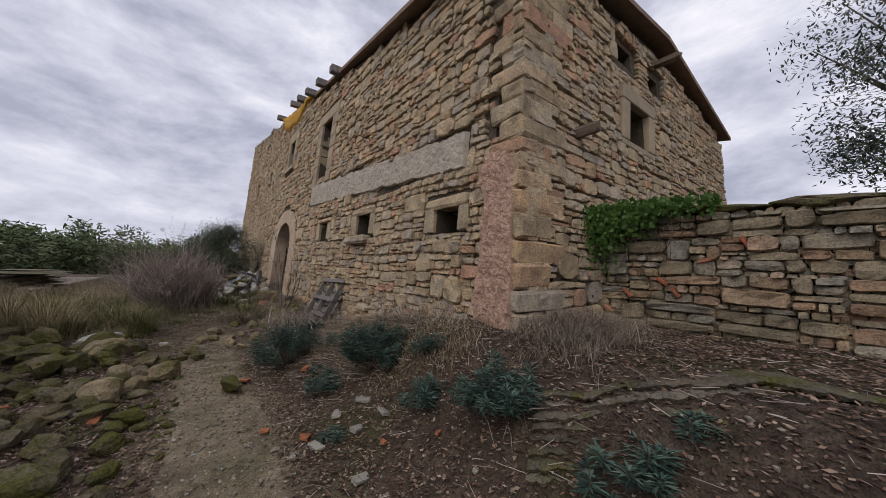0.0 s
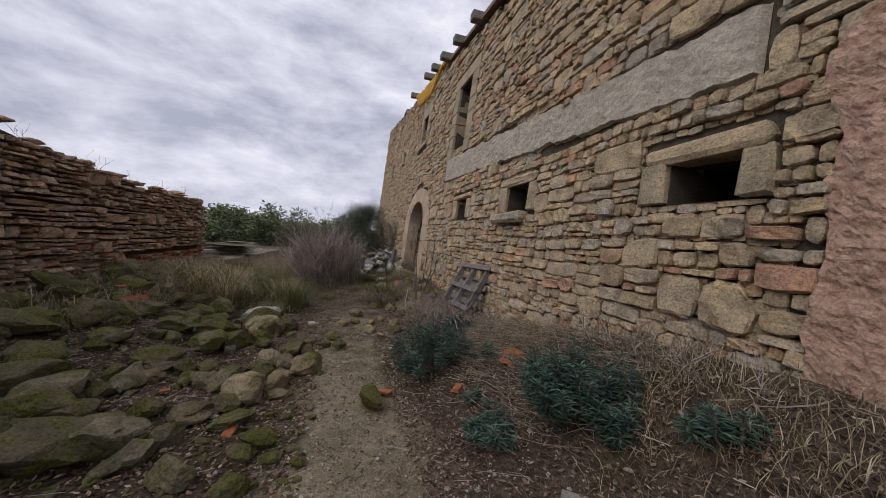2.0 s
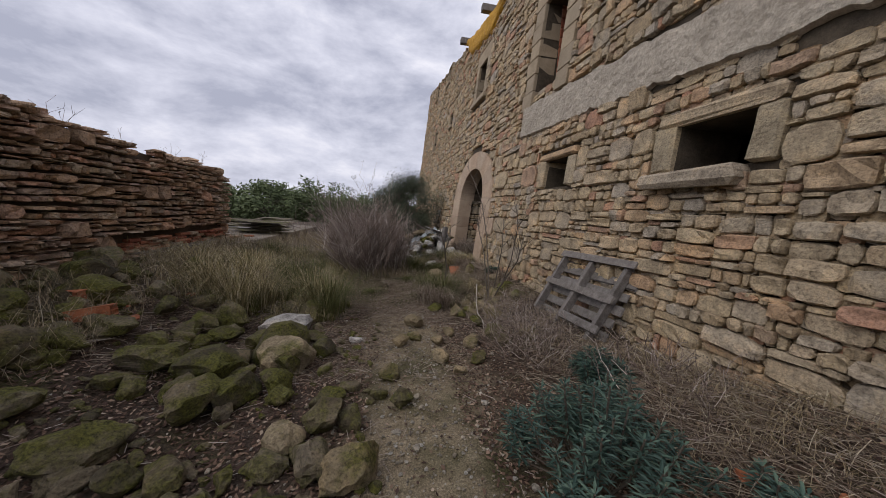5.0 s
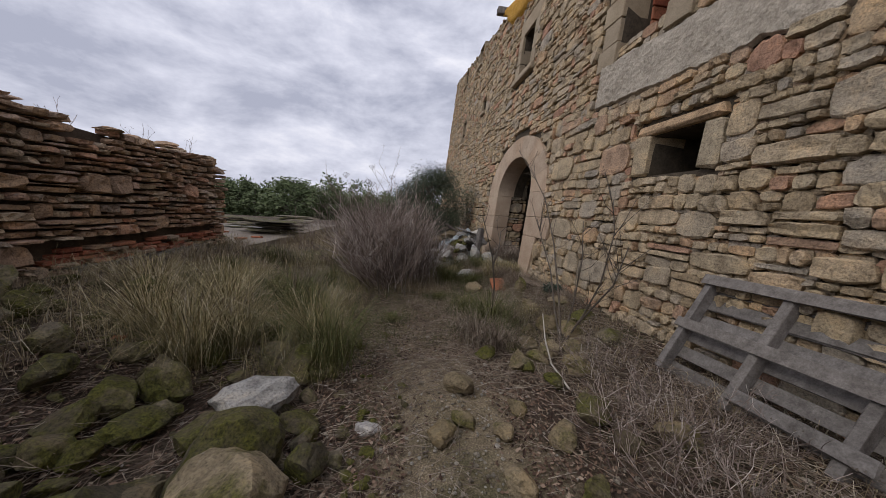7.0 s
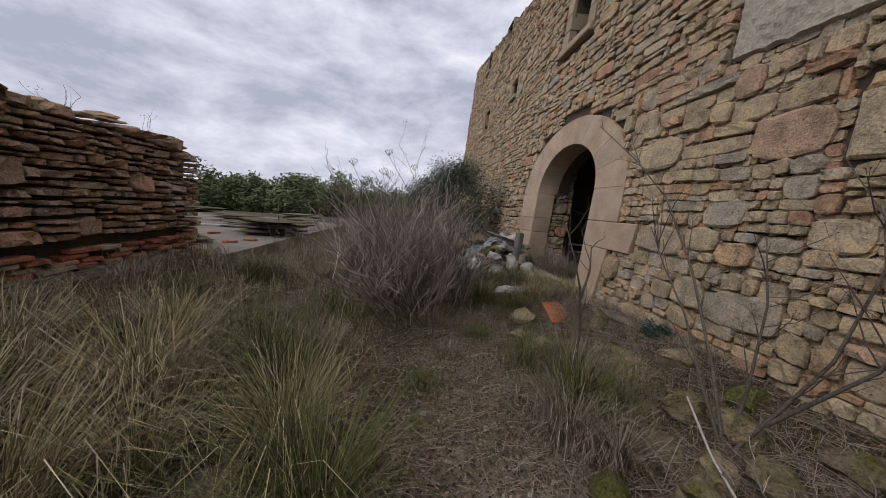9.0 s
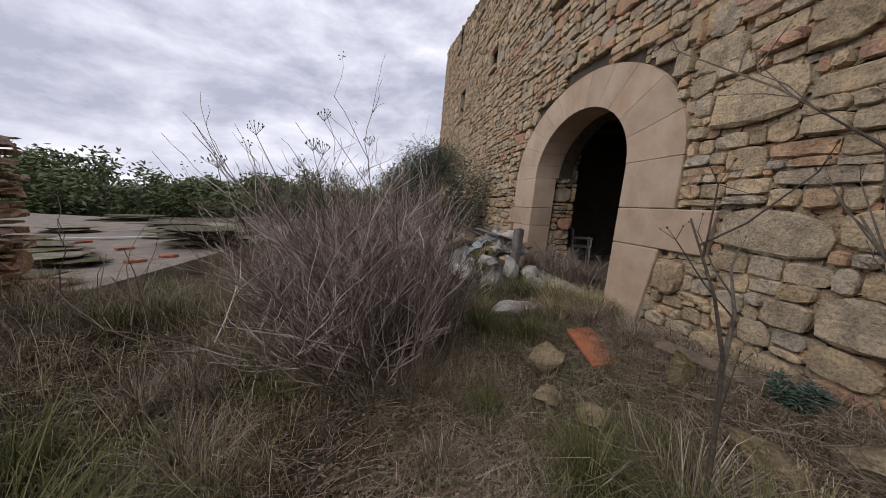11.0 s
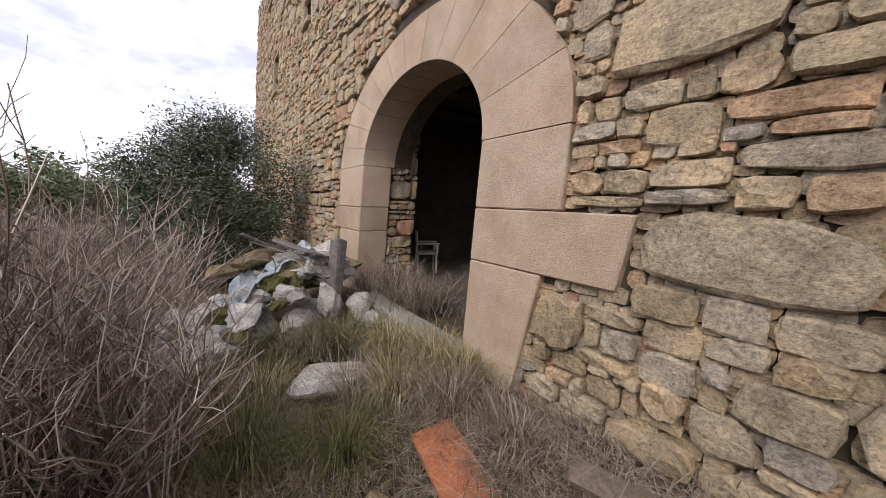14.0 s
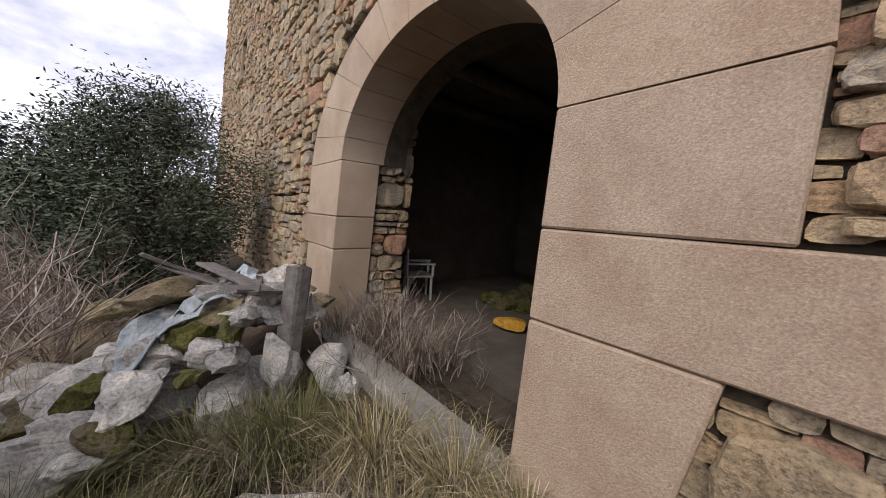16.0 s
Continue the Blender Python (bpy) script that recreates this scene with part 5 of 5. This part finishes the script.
for i in range(24000):
    lane = i % 3
    x, y = (r.gauss(-1.5, 0.75), r.uniform(5.6, 10.4)) if lane == 0 else (r.gauss(-0.5, 0.3), r.uniform(1.0, 10.2)) if lane == 1 else (r.gauss(-3.4, 1.1), r.uniform(4.2, 10.5))
    if x > -0.04 or x < -5.7:
        continue
    a, l_, bend = r.gauss(2.2 if lane == 1 else 0.6, 0.9), r.uniform(0.08, 0.34), r.uniform(-0.7, 0.7)
    c = Vector((x, y, ground_z(x, y) + r.uniform(0.006, 0.05)))
    path = [c, c + Vector((math.cos(a), math.sin(a), r.uniform(-0.05, 0.2))) * l_ * 0.5]
    path.append(path[1] + Vector((math.cos(a + bend), math.sin(a + bend), r.uniform(-0.2, 0.1))) * l_ * 0.5)
    tube(p, path, r.uniform(0.0012, 0.0026), 0.001, 3)
tagged(new("fallen_straw", mesh_of("fallen_straw", p.v, p.f, mat_straw)), "flattened dead grass stems matted over the ground", "dead grass", kind="stuff")
p = Pile()
kinds = [boulder((1, 0.8, 0.55), 950 + i, 0.3, 1) for i in range(6)]
for _ in range(11000):
    x, y = r.choice((r.gauss(-2.05, 0.5), r.uniform(-4.5, 0.3))), r.uniform(-2.4, 8)
    s = r.choice((0.012, 0.016, 0.02, 0.03)) * r.uniform(0.7, 1.4)
    if r.random() < 0.03:
        s *= 2.2
    m = pose(x, y, ground_z(x, y) + s * 0.2, r.uniform(-20, 20), r.uniform(-20, 20), r.uniform(0, 360))
    vs, fs = kinds[r.randrange(6)]
    p.add([m @ (v * s) for v in vs], fs)
tagged(new("pebbles", mesh_of("pebbles", p.v, p.f, stone_pebble)), "grit and small pale pebbles on the path", "pebbles", kind="stuff")


def spurge(x, y, stems, height, seed):
    """A bushy spurge: fleshy stems crowned with whorls of narrow leaves."""
    t = thing("spurge_bush", "blue-green leafy spurge bush on the litter", "shrub", "spurge bushes", at=(x, y, ground_z(x, y) - 0.02))
    r, st, lv = random.Random(seed), Pile(), Pile()
    for _ in range(stems):
        a, q = r.uniform(0, 6.283), r.uniform(0.05, 1) ** 0.6
        tip = Vector((math.cos(a) * q * height * 0.95, math.sin(a) * q * height * 0.95, height * (1.05 - 0.55 * q * q) * r.uniform(0.6, 1.12)))
        root = Vector((tip.x * 0.25, tip.y * 0.25, 0))
        knee = (root + tip) / 2 + Vector((tip.x * 0.15, tip.y * 0.15, -0.03))
        tube(st, [root, knee, tip], 0.007, 0.005, 4)
        for k in range(44):
            f = 0.5 + 0.5 * k / 43
            c = knee.lerp(tip, max(0, f * 2 - 1)) if f > 0.5 else root.lerp(knee, f * 2)
            a2 = k * 2.4 + r.uniform(-0.2, 0.2)
            up = 0.95 if k > 34 else 0.35
            d = Vector((math.cos(a2), math.sin(a2), up * r.uniform(0.4, 1.1))).normalized() * r.uniform(0.06, 0.105) * (0.6 if k > 38 else 1)
            s = d.cross(Vector((0, 0, 1))).normalized() * 0.0075
            lv.add([c, c + d * 0.55 + s, c + d - Vector((0, 0, 0.012)), c + d * 0.55 - s], [[0, 1, 2, 3]])
    tagged(part("stem", mesh_of("stem", st.v, st.f, bark), t), kind="stuff")
    tagged(part("foliage", mesh_of("foliage", lv.v, lv.f, spurge_leaf), t), kind="stuff")


for i, (x, y, n, h) in enumerate(((-1.16, 3.0, 64, 0.56), (-0.7, 1.3, 80, 0.46), (-1.1, 1.62, 13, 0.2), (-0.5, 0.55, 11, 0.2), (-0.62, -0.4, 34, 0.34), (-0.8, 0.12, 14, 0.24), (-0.62, -1.26, 9, 0.2), (-0.45, -1.45, 4, 0.16), (-0.75, -1.08, 4, 0.13),
                                  (-0.14, 7.62, 11, 0.16), (-0.72, 2.5, 5, 0.16), (-0.66, 3.72, 50, 0.27), (-1.35, 0.75, 4, 0.12), (-1.02, 2.05, 3, 0.12))):
    spurge(x, y, n, h, 60 + i)


def branchy(p, base, d, length, r0, depth, r, spreading=0.5, steps=3, tips=None, reach=9.0):
    path, c = [base], base.copy()
    for _ in range(steps):
        d = (d + Vector((r.gauss(0, 0.2), r.gauss(0, 0.2), 0.05))).normalized()
        c = c + d * length / steps
        path.append(c.copy())
    if c.x > reach:
        return
    tube(p, path, r0, r0 * 0.72, 4 if r0 > 0.006 else 3)
    if depth == 0:
        if tips is not None:
            tips.append((c, d))
        return
    for _ in range(r.choice((2, 3, 3))):
        i = r.randrange(1, steps + 1)
        e = (d + Vector((r.gauss(0, spreading), r.gauss(0, spreading), r.uniform(-0.1, 0.5)))).normalized()
        branchy(p, path[i], e, length * r.uniform(0.5, 0.75), r0 * 0.68, depth - 1, r, spreading, steps, tips, reach)


def bare_shrub(x, y, stems, length, seed, label, spread_=0.55, r0=0.009, depth=3, base_r=0.12, east=1.0):
    t = thing("bare_shrub", label, "shrub", at=(x, y, ground_z(x, y) - 0.03))
    r = random.Random(seed)
    p, tips, heads = Pile(), [], Pile()
    for _ in range(stems):
        a, q = r.uniform(0, 6.283), abs(r.gauss(0, spread_))
        d = Vector((math.cos(a) * q * (east if math.cos(a) > 0 else 1.0) - 0.25 * (1 - east), math.sin(a) * q, 1)).normalized()
        branchy(p, Vector((math.cos(a + r.gauss(0, 0.8)) * base_r * r.random(), math.sin(a + r.gauss(0, 0.8)) * base_r * r.random(), 0)), d, length * r.uniform(0.5, 0.75), r0, depth, r, 0.65, 4, tips, 9.0 if east == 1 else 0.7)
    for c, d in tips[:: 9]:
        for _ in range(5):
            e = c + Vector((r.gauss(0, 0.018), r.gauss(0, 0.018), r.gauss(0, 0.01)))
            heads.add([e + Vector((0.006, 0, 0)), e + Vector((-0.004, 0.006, 0)), e + Vector((-0.004, -0.006, 0)), e + Vector((0, 0, 0.009))], [[0, 1, 3], [1, 2, 3], [2, 0, 3], [0, 2, 1]])
    tagged(part("twig_mass", mesh_of("twig_mass", p.v, p.f, twig), t), kind="stuff")
    tagged(part("seed_head", mesh_of("seed_head", heads.v, heads.f, bark), t), kind="stuff")


bare_shrub(-2.6, 9.1, 150, 1.45, 71, "large leafless brown shrub in the grass", 0.66, 0.0068, 3, 0.6, 0.5)
bare_shrub(-2.05, 9.75, 60, 1.2, 84, "leafless brown shrub spreading towards the rubble heap", 0.55, 0.0062, 3, 0.35, 0.3)
bare_shrub(-2.95, 9.8, 66, 1.4, 72, "leafless twiggy shrub behind the larger one", 0.6, 0.0075)
bare_shrub(-2.3, 11.0, 40, 1.4, 73, "leafless twiggy shrub beside the rubble heap", 0.5, 0.0075)
bare_shrub(-5.6, 2.6, 8, 0.5, 75, "dead twiggy weed clinging to the yard wall", 0.9, 0.004, 2)
bare_shrub(-0.7, 4.75, 90, 0.38, 177, "tangled dead brushwood round the pallet foot", 1.8, 0.0028, 2, 0.6)
bare_shrub(-0.5, 5.6, 60, 0.3, 180, "tangled dead brushwood along the wall foot", 1.9, 0.0028, 2, 0.5)
bare_shrub(-0.75, 4.3, 48, 0.36, 77, "tangled dead brushwood in front of the pallet", 1.6, 0.003, 2, 0.5)
bare_shrub(-0.35, 3.3, 30, 0.35, 78, "tangled dead brushwood along the wall foot", 1.6, 0.003, 2, 0.6)
bare_shrub(-0.15, 0.9, 30, 0.35, 79, "tangled dead brushwood at the house corner", 1.6, 0.003, 2, 0.6)
bare_shrub(-0.35, 3.6, 9, 0.4, 76, "dead brushwood beside the pallet", 1.2, 0.005, 2)
bare_shrub(-2.3, 9.9, 30, 1.25, 80, "leafless twiggy shrub beside the rubble heap", 0.5, 0.0068, 3, 0.35, 0.3)
bare_shrub(-3.4, 14.5, 40, 1.3, 82, "leafless brushwood beyond the rubble heap", 0.6, 0.008)
bare_shrub(-2.0, 13.0, 30, 0.9, 83, "leafless brushwood beyond the rubble heap", 0.9, 0.007)
# tall dead fennel stalks close to the walk


def fennel(x, y, k, turn, thick=1.0):
    stalk = thing("dead_fennel", "tall dry dark fennel stalk with bare umbels", "weed", "dead fennel", at=(x, y, ground_z(x, y) - 0.02))
    stalk.rotation_euler = (0, 0, radians(turn))
    limbs = [[(0, 0, 0), (-0.03, 0.05, 0.5), (-0.1, 0.13, 0.95), (-0.28, 0.3, 1.35), (-0.42, 0.5, 1.72)], [(-0.1, 0.13, 0.95), (-0.32, 0.3, 1.05), (-0.7, 0.6, 1.25)],
             [(-0.03, 0.05, 0.5), (0.12, 0.1, 0.8), (0.25, 0.15, 1.15)], [(-0.2, 0.22, 1.15), (-0.15, 0.35, 1.4), (-0.05, 0.4, 1.62)], [(-0.5, 0.45, 1.15), (-0.6, 0.4, 1.35), (-0.62, 0.42, 1.5)]]
    for i, l_ in enumerate(limbs):
        p = Pile()
        path = [Vector(v) * k for v in l_]
        tube(p, path, (0.012 if i == 0 else 0.006) * thick, 0.003 * thick, 6)
        stem = part("stem", mesh_of("stem", p.v, p.f, bark), stalk)
        p = Pile()
        for j in range(11):
            a = j * 0.57
            e = path[-1] + Vector((math.cos(a) * 0.05, math.sin(a) * 0.05, 0.06 + 0.02 * math.sin(j)))
            tube(p, [path[-1], e], 0.0014, 0.0012, 3)
            tube(p, [e, e + Vector((0, 0, 0.012))], 0.006, 0.003, 4)
        tagged(part("umbel", mesh_of("umbel", p.v, p.f, bark), stem), kind="stuff")


bare_shrub(0.35, 11.0, 26, 0.5, 181, "dry dead weeds growing in the doorway", 0.8, 0.004, 2, 0.45)
bare_shrub(0.3, 11.35, 22, 0.55, 178, "dry dead weeds growing in the doorway", 0.6, 0.004, 2, 0.35)
bare_shrub(0.5, 10.6, 12, 0.45, 179, "dry dead weeds growing in the doorway", 0.7, 0.004, 2, 0.35)
fennel(-2.75, 8.4, 1.12, 20, 0.7)
fennel(-2.35, 8.3, 1.05, -70, 0.7)
fennel(-2.2, 9.3, 1.25, 60, 0.6)
fennel(-2.6, 8.9, 1.0, -30, 0.5)
fennel(-3.1, 9.0, 1.05, -20, 0.6)
fennel(-2.9, 9.7, 1.0, 30, 0.6)


def sapling(x, y, limbs, seed, label, sprays=9):
    """A bare young tree: a few arching dark stems, each with forked side twigs and bud tips."""
    t = thing("bare_sapling", label, "sapling", "bare saplings", at=(x, y, ground_z(x, y) - 0.02))
    r = random.Random(seed)
    for limb in limbs:
        path = [Vector(v) for v in limb]
        p, tw = Pile(), Pile()
        tube(p, path, 0.013, 0.0042, 6)
        stem = part("stem", mesh_of("stem", p.v, p.f, bark, True), t)
        for k in range(sprays):
            f = r.uniform(0.3, 1.0) * (len(path) - 1)
            i = min(int(f), len(path) - 2)
            c = path[i].lerp(path[i + 1], f - i)
            d = (path[i + 1] - path[i]).normalized()
            e = (d * 0.7 + Vector((r.gauss(0, 0.45), r.gauss(0, 0.75), r.gauss(0.1, 0.4)))).normalized()
            l_ = r.uniform(0.14, 0.42)
            a, b = c + e * l_ * 0.5 + Vector((0, 0, r.uniform(-0.02, 0.04))), c + e * l_ + Vector((0, 0, r.uniform(0, 0.08)))
            tube(tw, [c, a, b], 0.0045, 0.0022, 4)
            for q in range(3):
                g = (e + Vector((r.gauss(0, 0.5), r.gauss(0, 0.5), r.gauss(0.1, 0.4)))).normalized() * r.uniform(0.04, 0.1)
                tube(tw, [b, b + g], 0.0016, 0.0011, 3)
                tube(tw, [b + g, b + g * 1.12], 0.004, 0.002, 4)
        tagged(part("twig_spray", mesh_of("twig_spray", tw.v, tw.f, bark), stem), kind="stuff")


sapling(-0.62, 6.4, (((0, 0, 0), (0.1, 0.03, 0.45), (0.18, 0.08, 0.98), (0.2, 0.18, 1.4)), ((0, 0, 0), (0.14, -0.12, 0.4), (0.2, -0.26, 0.78), (0.22, -0.35, 1.3), (0.2, -0.3, 1.62)), ((0, 0, 0), (0.0, 0.22, 0.34), (0.02, 0.48, 0.78), (-0.02, 0.7, 1.1), (-0.06, 0.85, 1.4)), ((0, 0, 0), (0.02, 0.2, 0.5), (0.04, 0.5, 1.1), (0.03, 0.85, 1.65), (0.0, 1.25, 2.0), (-0.02, 1.9, 2.45)),
                     ((0.1, -0.1, 0.3), (0.24, -0.4, 0.8), (0.26, -0.52, 1.2))), 301, "thin bare dark sapling with arching stems beside the stones")
sapling(-1.2, 7.25, (((0, 0, 0), (0.03, 0.02, 0.55), (-0.04, -0.02, 0.95), (-0.12, -0.02, 1.2), (-0.2, 0.04, 1.48)), ((-0.02, 0.0, 0.85), (0.06, 0.04, 1.1), (0.08, 0.1, 1.3))), 303, "tall spindly bare stem in the grass", 3)
stick = thing("fallen_branch", "pale barkless branch lying between the stones", "branch", at=(-0.95, 6.05, ground_z(-0.95, 6.05) + 0.06))
p = Pile()
tube(p, [Vector((0.15, 0.5, 0.34)), Vector((0.06, 0.2, 0.16)), Vector((0.0, -0.1, 0.04)), Vector((-0.03, -0.5, 0.02))], 0.007, 0.01, 5)
part("stem", mesh_of("stem", p.v, p.f, pale_stick, True), stick)


def leafy_tree(name, x, y, height, radius, seed, leaves, mat, label, size=0.05, trunk=0.06, clumps=26, low=0.25, group=""):
    t = thing(name, label, "tree", group, at=(x, y, ground_z(x, y) - 0.05))
    r = random.Random(seed)
    p, tips = Pile(), []
    tube(p, [Vector((0, 0, 0)), Vector((0.03 * height, 0, height * 0.3)), Vector((0.02 * height, 0.03 * height, height * 0.65)), Vector((0, 0, height * 0.85))], trunk, trunk * 0.3, 6)
    lv, limbs = Pile(), Pile()
    for _ in range(clumps):
        a, q = r.uniform(0, 6.283), r.random() ** 0.5
        zc = height * (low + (0.95 - low) * r.random())
        rr = radius * q * math.sin(math.pi * min(1, max(0.12, (zc / height - low * 0.4) / (1.05 - low * 0.4)))) ** 0.6
        c = Vector((math.cos(a) * rr, math.sin(a) * rr, zc))
        tube(limbs, [Vector((0, 0, max(0.1 * height, zc * 0.55))), c * 0.5 + Vector((0, 0, zc * 0.3)), c], trunk * 0.3, trunk * 0.08, 4)
        cr = radius * r.uniform(0.22, 0.44)
        for _ in range(leaves // clumps):
            e = c + Vector([min(max(r.gauss(0, 0.36), -0.75), 0.75) for _ in range(3)]) * cr
            d = Vector((r.gauss(0, 1), r.gauss(0, 1), r.gauss(0, 0.6))).normalized() * size * r.uniform(0.6, 1.3)
            s = d.orthogonal().normalized() * size * 0.35
            lv.add([e - d, e + s, e + d, e - s], [[0, 1, 2, 3]])
    part("trunk", mesh_of("trunk", p.v, p.f, bark, True), t)
    tagged(part("limb_mass", mesh_of("limb_mass", limbs.v, limbs.f, bark, True), t), kind="stuff")
    tagged(part("crown", mesh_of("crown", lv.v, lv.f, mat), t), kind="stuff")


leafy_tree("holm_oak", -1.42, 15.0, 3.0, 1.4, 81, 56000, tree_leaf, "dense dark evergreen shrub against the farmhouse wall", 0.034, 0.05, 150, 0.04)
leafy_tree("roadside_tree", 10.6, -3.4, 9.6, 2.4, 82, 16000, tree_leaf, "tall evergreen tree with hanging dark foliage", 0.075, 0.16, 60, 0.3)
rf = random.Random(83)
for i in range(46):
    a = radians(-62 + 82 * i / 45 + rf.uniform(-2, 2))
    d = rf.uniform(34, 58)
    x, y = -2 + d * math.sin(a), 7 + d * math.cos(a)
    if x > -1 and y < 30:
        continue
    leafy_tree("far_tree", x, y, rf.uniform(3.6, 5.6), rf.uniform(2.6, 4.2), 100 + i, 2600, far_leaf, "rounded green tree in the wood beyond the slab", 0.24, 0.16, 30, 0.05, "far trees")
r, p = random.Random(84), Pile()
for _ in range(26000):
    a, d = radians(r.uniform(-88, 24)), r.uniform(60, 110)
    x, y = -2 + d * math.sin(a), 7 + d * math.cos(a)
    c = Vector((x, y, ground_z(x, y) + r.uniform(0, 4.6) + 1.5 * noise.noise((x * 0.08, y * 0.08, 2))))
    dd = Vector((r.gauss(0, 1), r.gauss(0, 1), r.gauss(0, 0.6))).normalized() * r.uniform(0.4, 0.9)
    s = dd.orthogonal().normalized() * 0.35
    p.add([c - dd, c + s, c + dd, c - s], [[0, 1, 2, 3]])
tagged(new("far_woods", mesh_of("far_woods", p.v, p.f, far_leaf)), "hazy green woodland on the far slope", "woods", kind="stuff")

# ivy over the terrace wall
ivy = thing("ivy", "bright green ivy spilling over the terrace wall", "ivy", at=(1.6, 0.1, 2.0))
r, p, q = random.Random(85), Pile(), Pile()
for _ in range(5600):
    u = min(1.35, abs(r.gauss(0, 0.55)))
    c = Vector((r.gauss(-0.02, 0.14), 0.2 - u * 1.0, 0.16 - 0.28 * abs(r.gauss(0, 1)) * (1.2 - min(1, u)) + 0.12 * r.random()))
    a = r.uniform(0, 6.283)
    d = Vector((r.uniform(-0.5, 0.1), math.cos(a), math.sin(a))).normalized() * r.uniform(0.014, 0.03)
    s = d.cross(Vector((1, 0, 0.4))).normalized() * d.length
    p.add([c - d, c + s * 0.9 - d * 0.3, c + s * 0.5 + d * 0.4, c + d * 1.2, c - s * 0.5 + d * 0.4, c - s * 0.9 - d * 0.3], [[0, 1, 2, 3, 4, 5]])
tagged(part("foliage", mesh_of("foliage", p.v, p.f, ivy_leaf), ivy), kind="stuff")
for _ in range(14):
    b = Vector((0.0, r.uniform(-0.9, 0.2), 0.1))
    tube(q, [b, b + Vector((-0.08, -0.05, -0.2)), b + Vector((-0.1, r.uniform(-0.2, 0.2), -0.5))], 0.005, 0.003, 4)
tagged(part("stem", mesh_of("stem", q.v, q.f, bark), ivy), kind="stuff")
# weeds on top of the yard wall
for i in range(7):
    bare_shrub(YX - 0.3, 3.2 + i * 1.05, 3, 0.38, 90 + i, "thin dry weed growing on the wall top", 0.5, 0.003, 1)
    bpy.context.view_layer.update()
bare_shrub(YX - 0.3, 1.5, 22, 0.4, 97, "dense dry weed growing on the wall top", 1.0, 0.003, 2, 0.3)
bare_shrub(YX - 0.3, 2.3, 16, 0.4, 98, "dense dry weed growing on the wall top", 1.0, 0.003, 2, 0.3)
bare_shrub(YX + 0.12, 4.1, 40, 0.3, 99, "dead weed tuft rooted in the yard wall face", 1.6, 0.003, 2, 0.08)
bpy.context.view_layer.update()
for ob in list(scene.collection.objects):
    if ob.name.startswith("bare_shrub") and abs(ob.location.x - (YX - 0.3)) < 0.01:
        ob.location.z = yard_top(ob.location.y) - 0.06
    elif ob.name.startswith("bare_shrub") and abs(ob.location.x - (YX + 0.12)) < 0.01:
        ob.location.z = 1.85
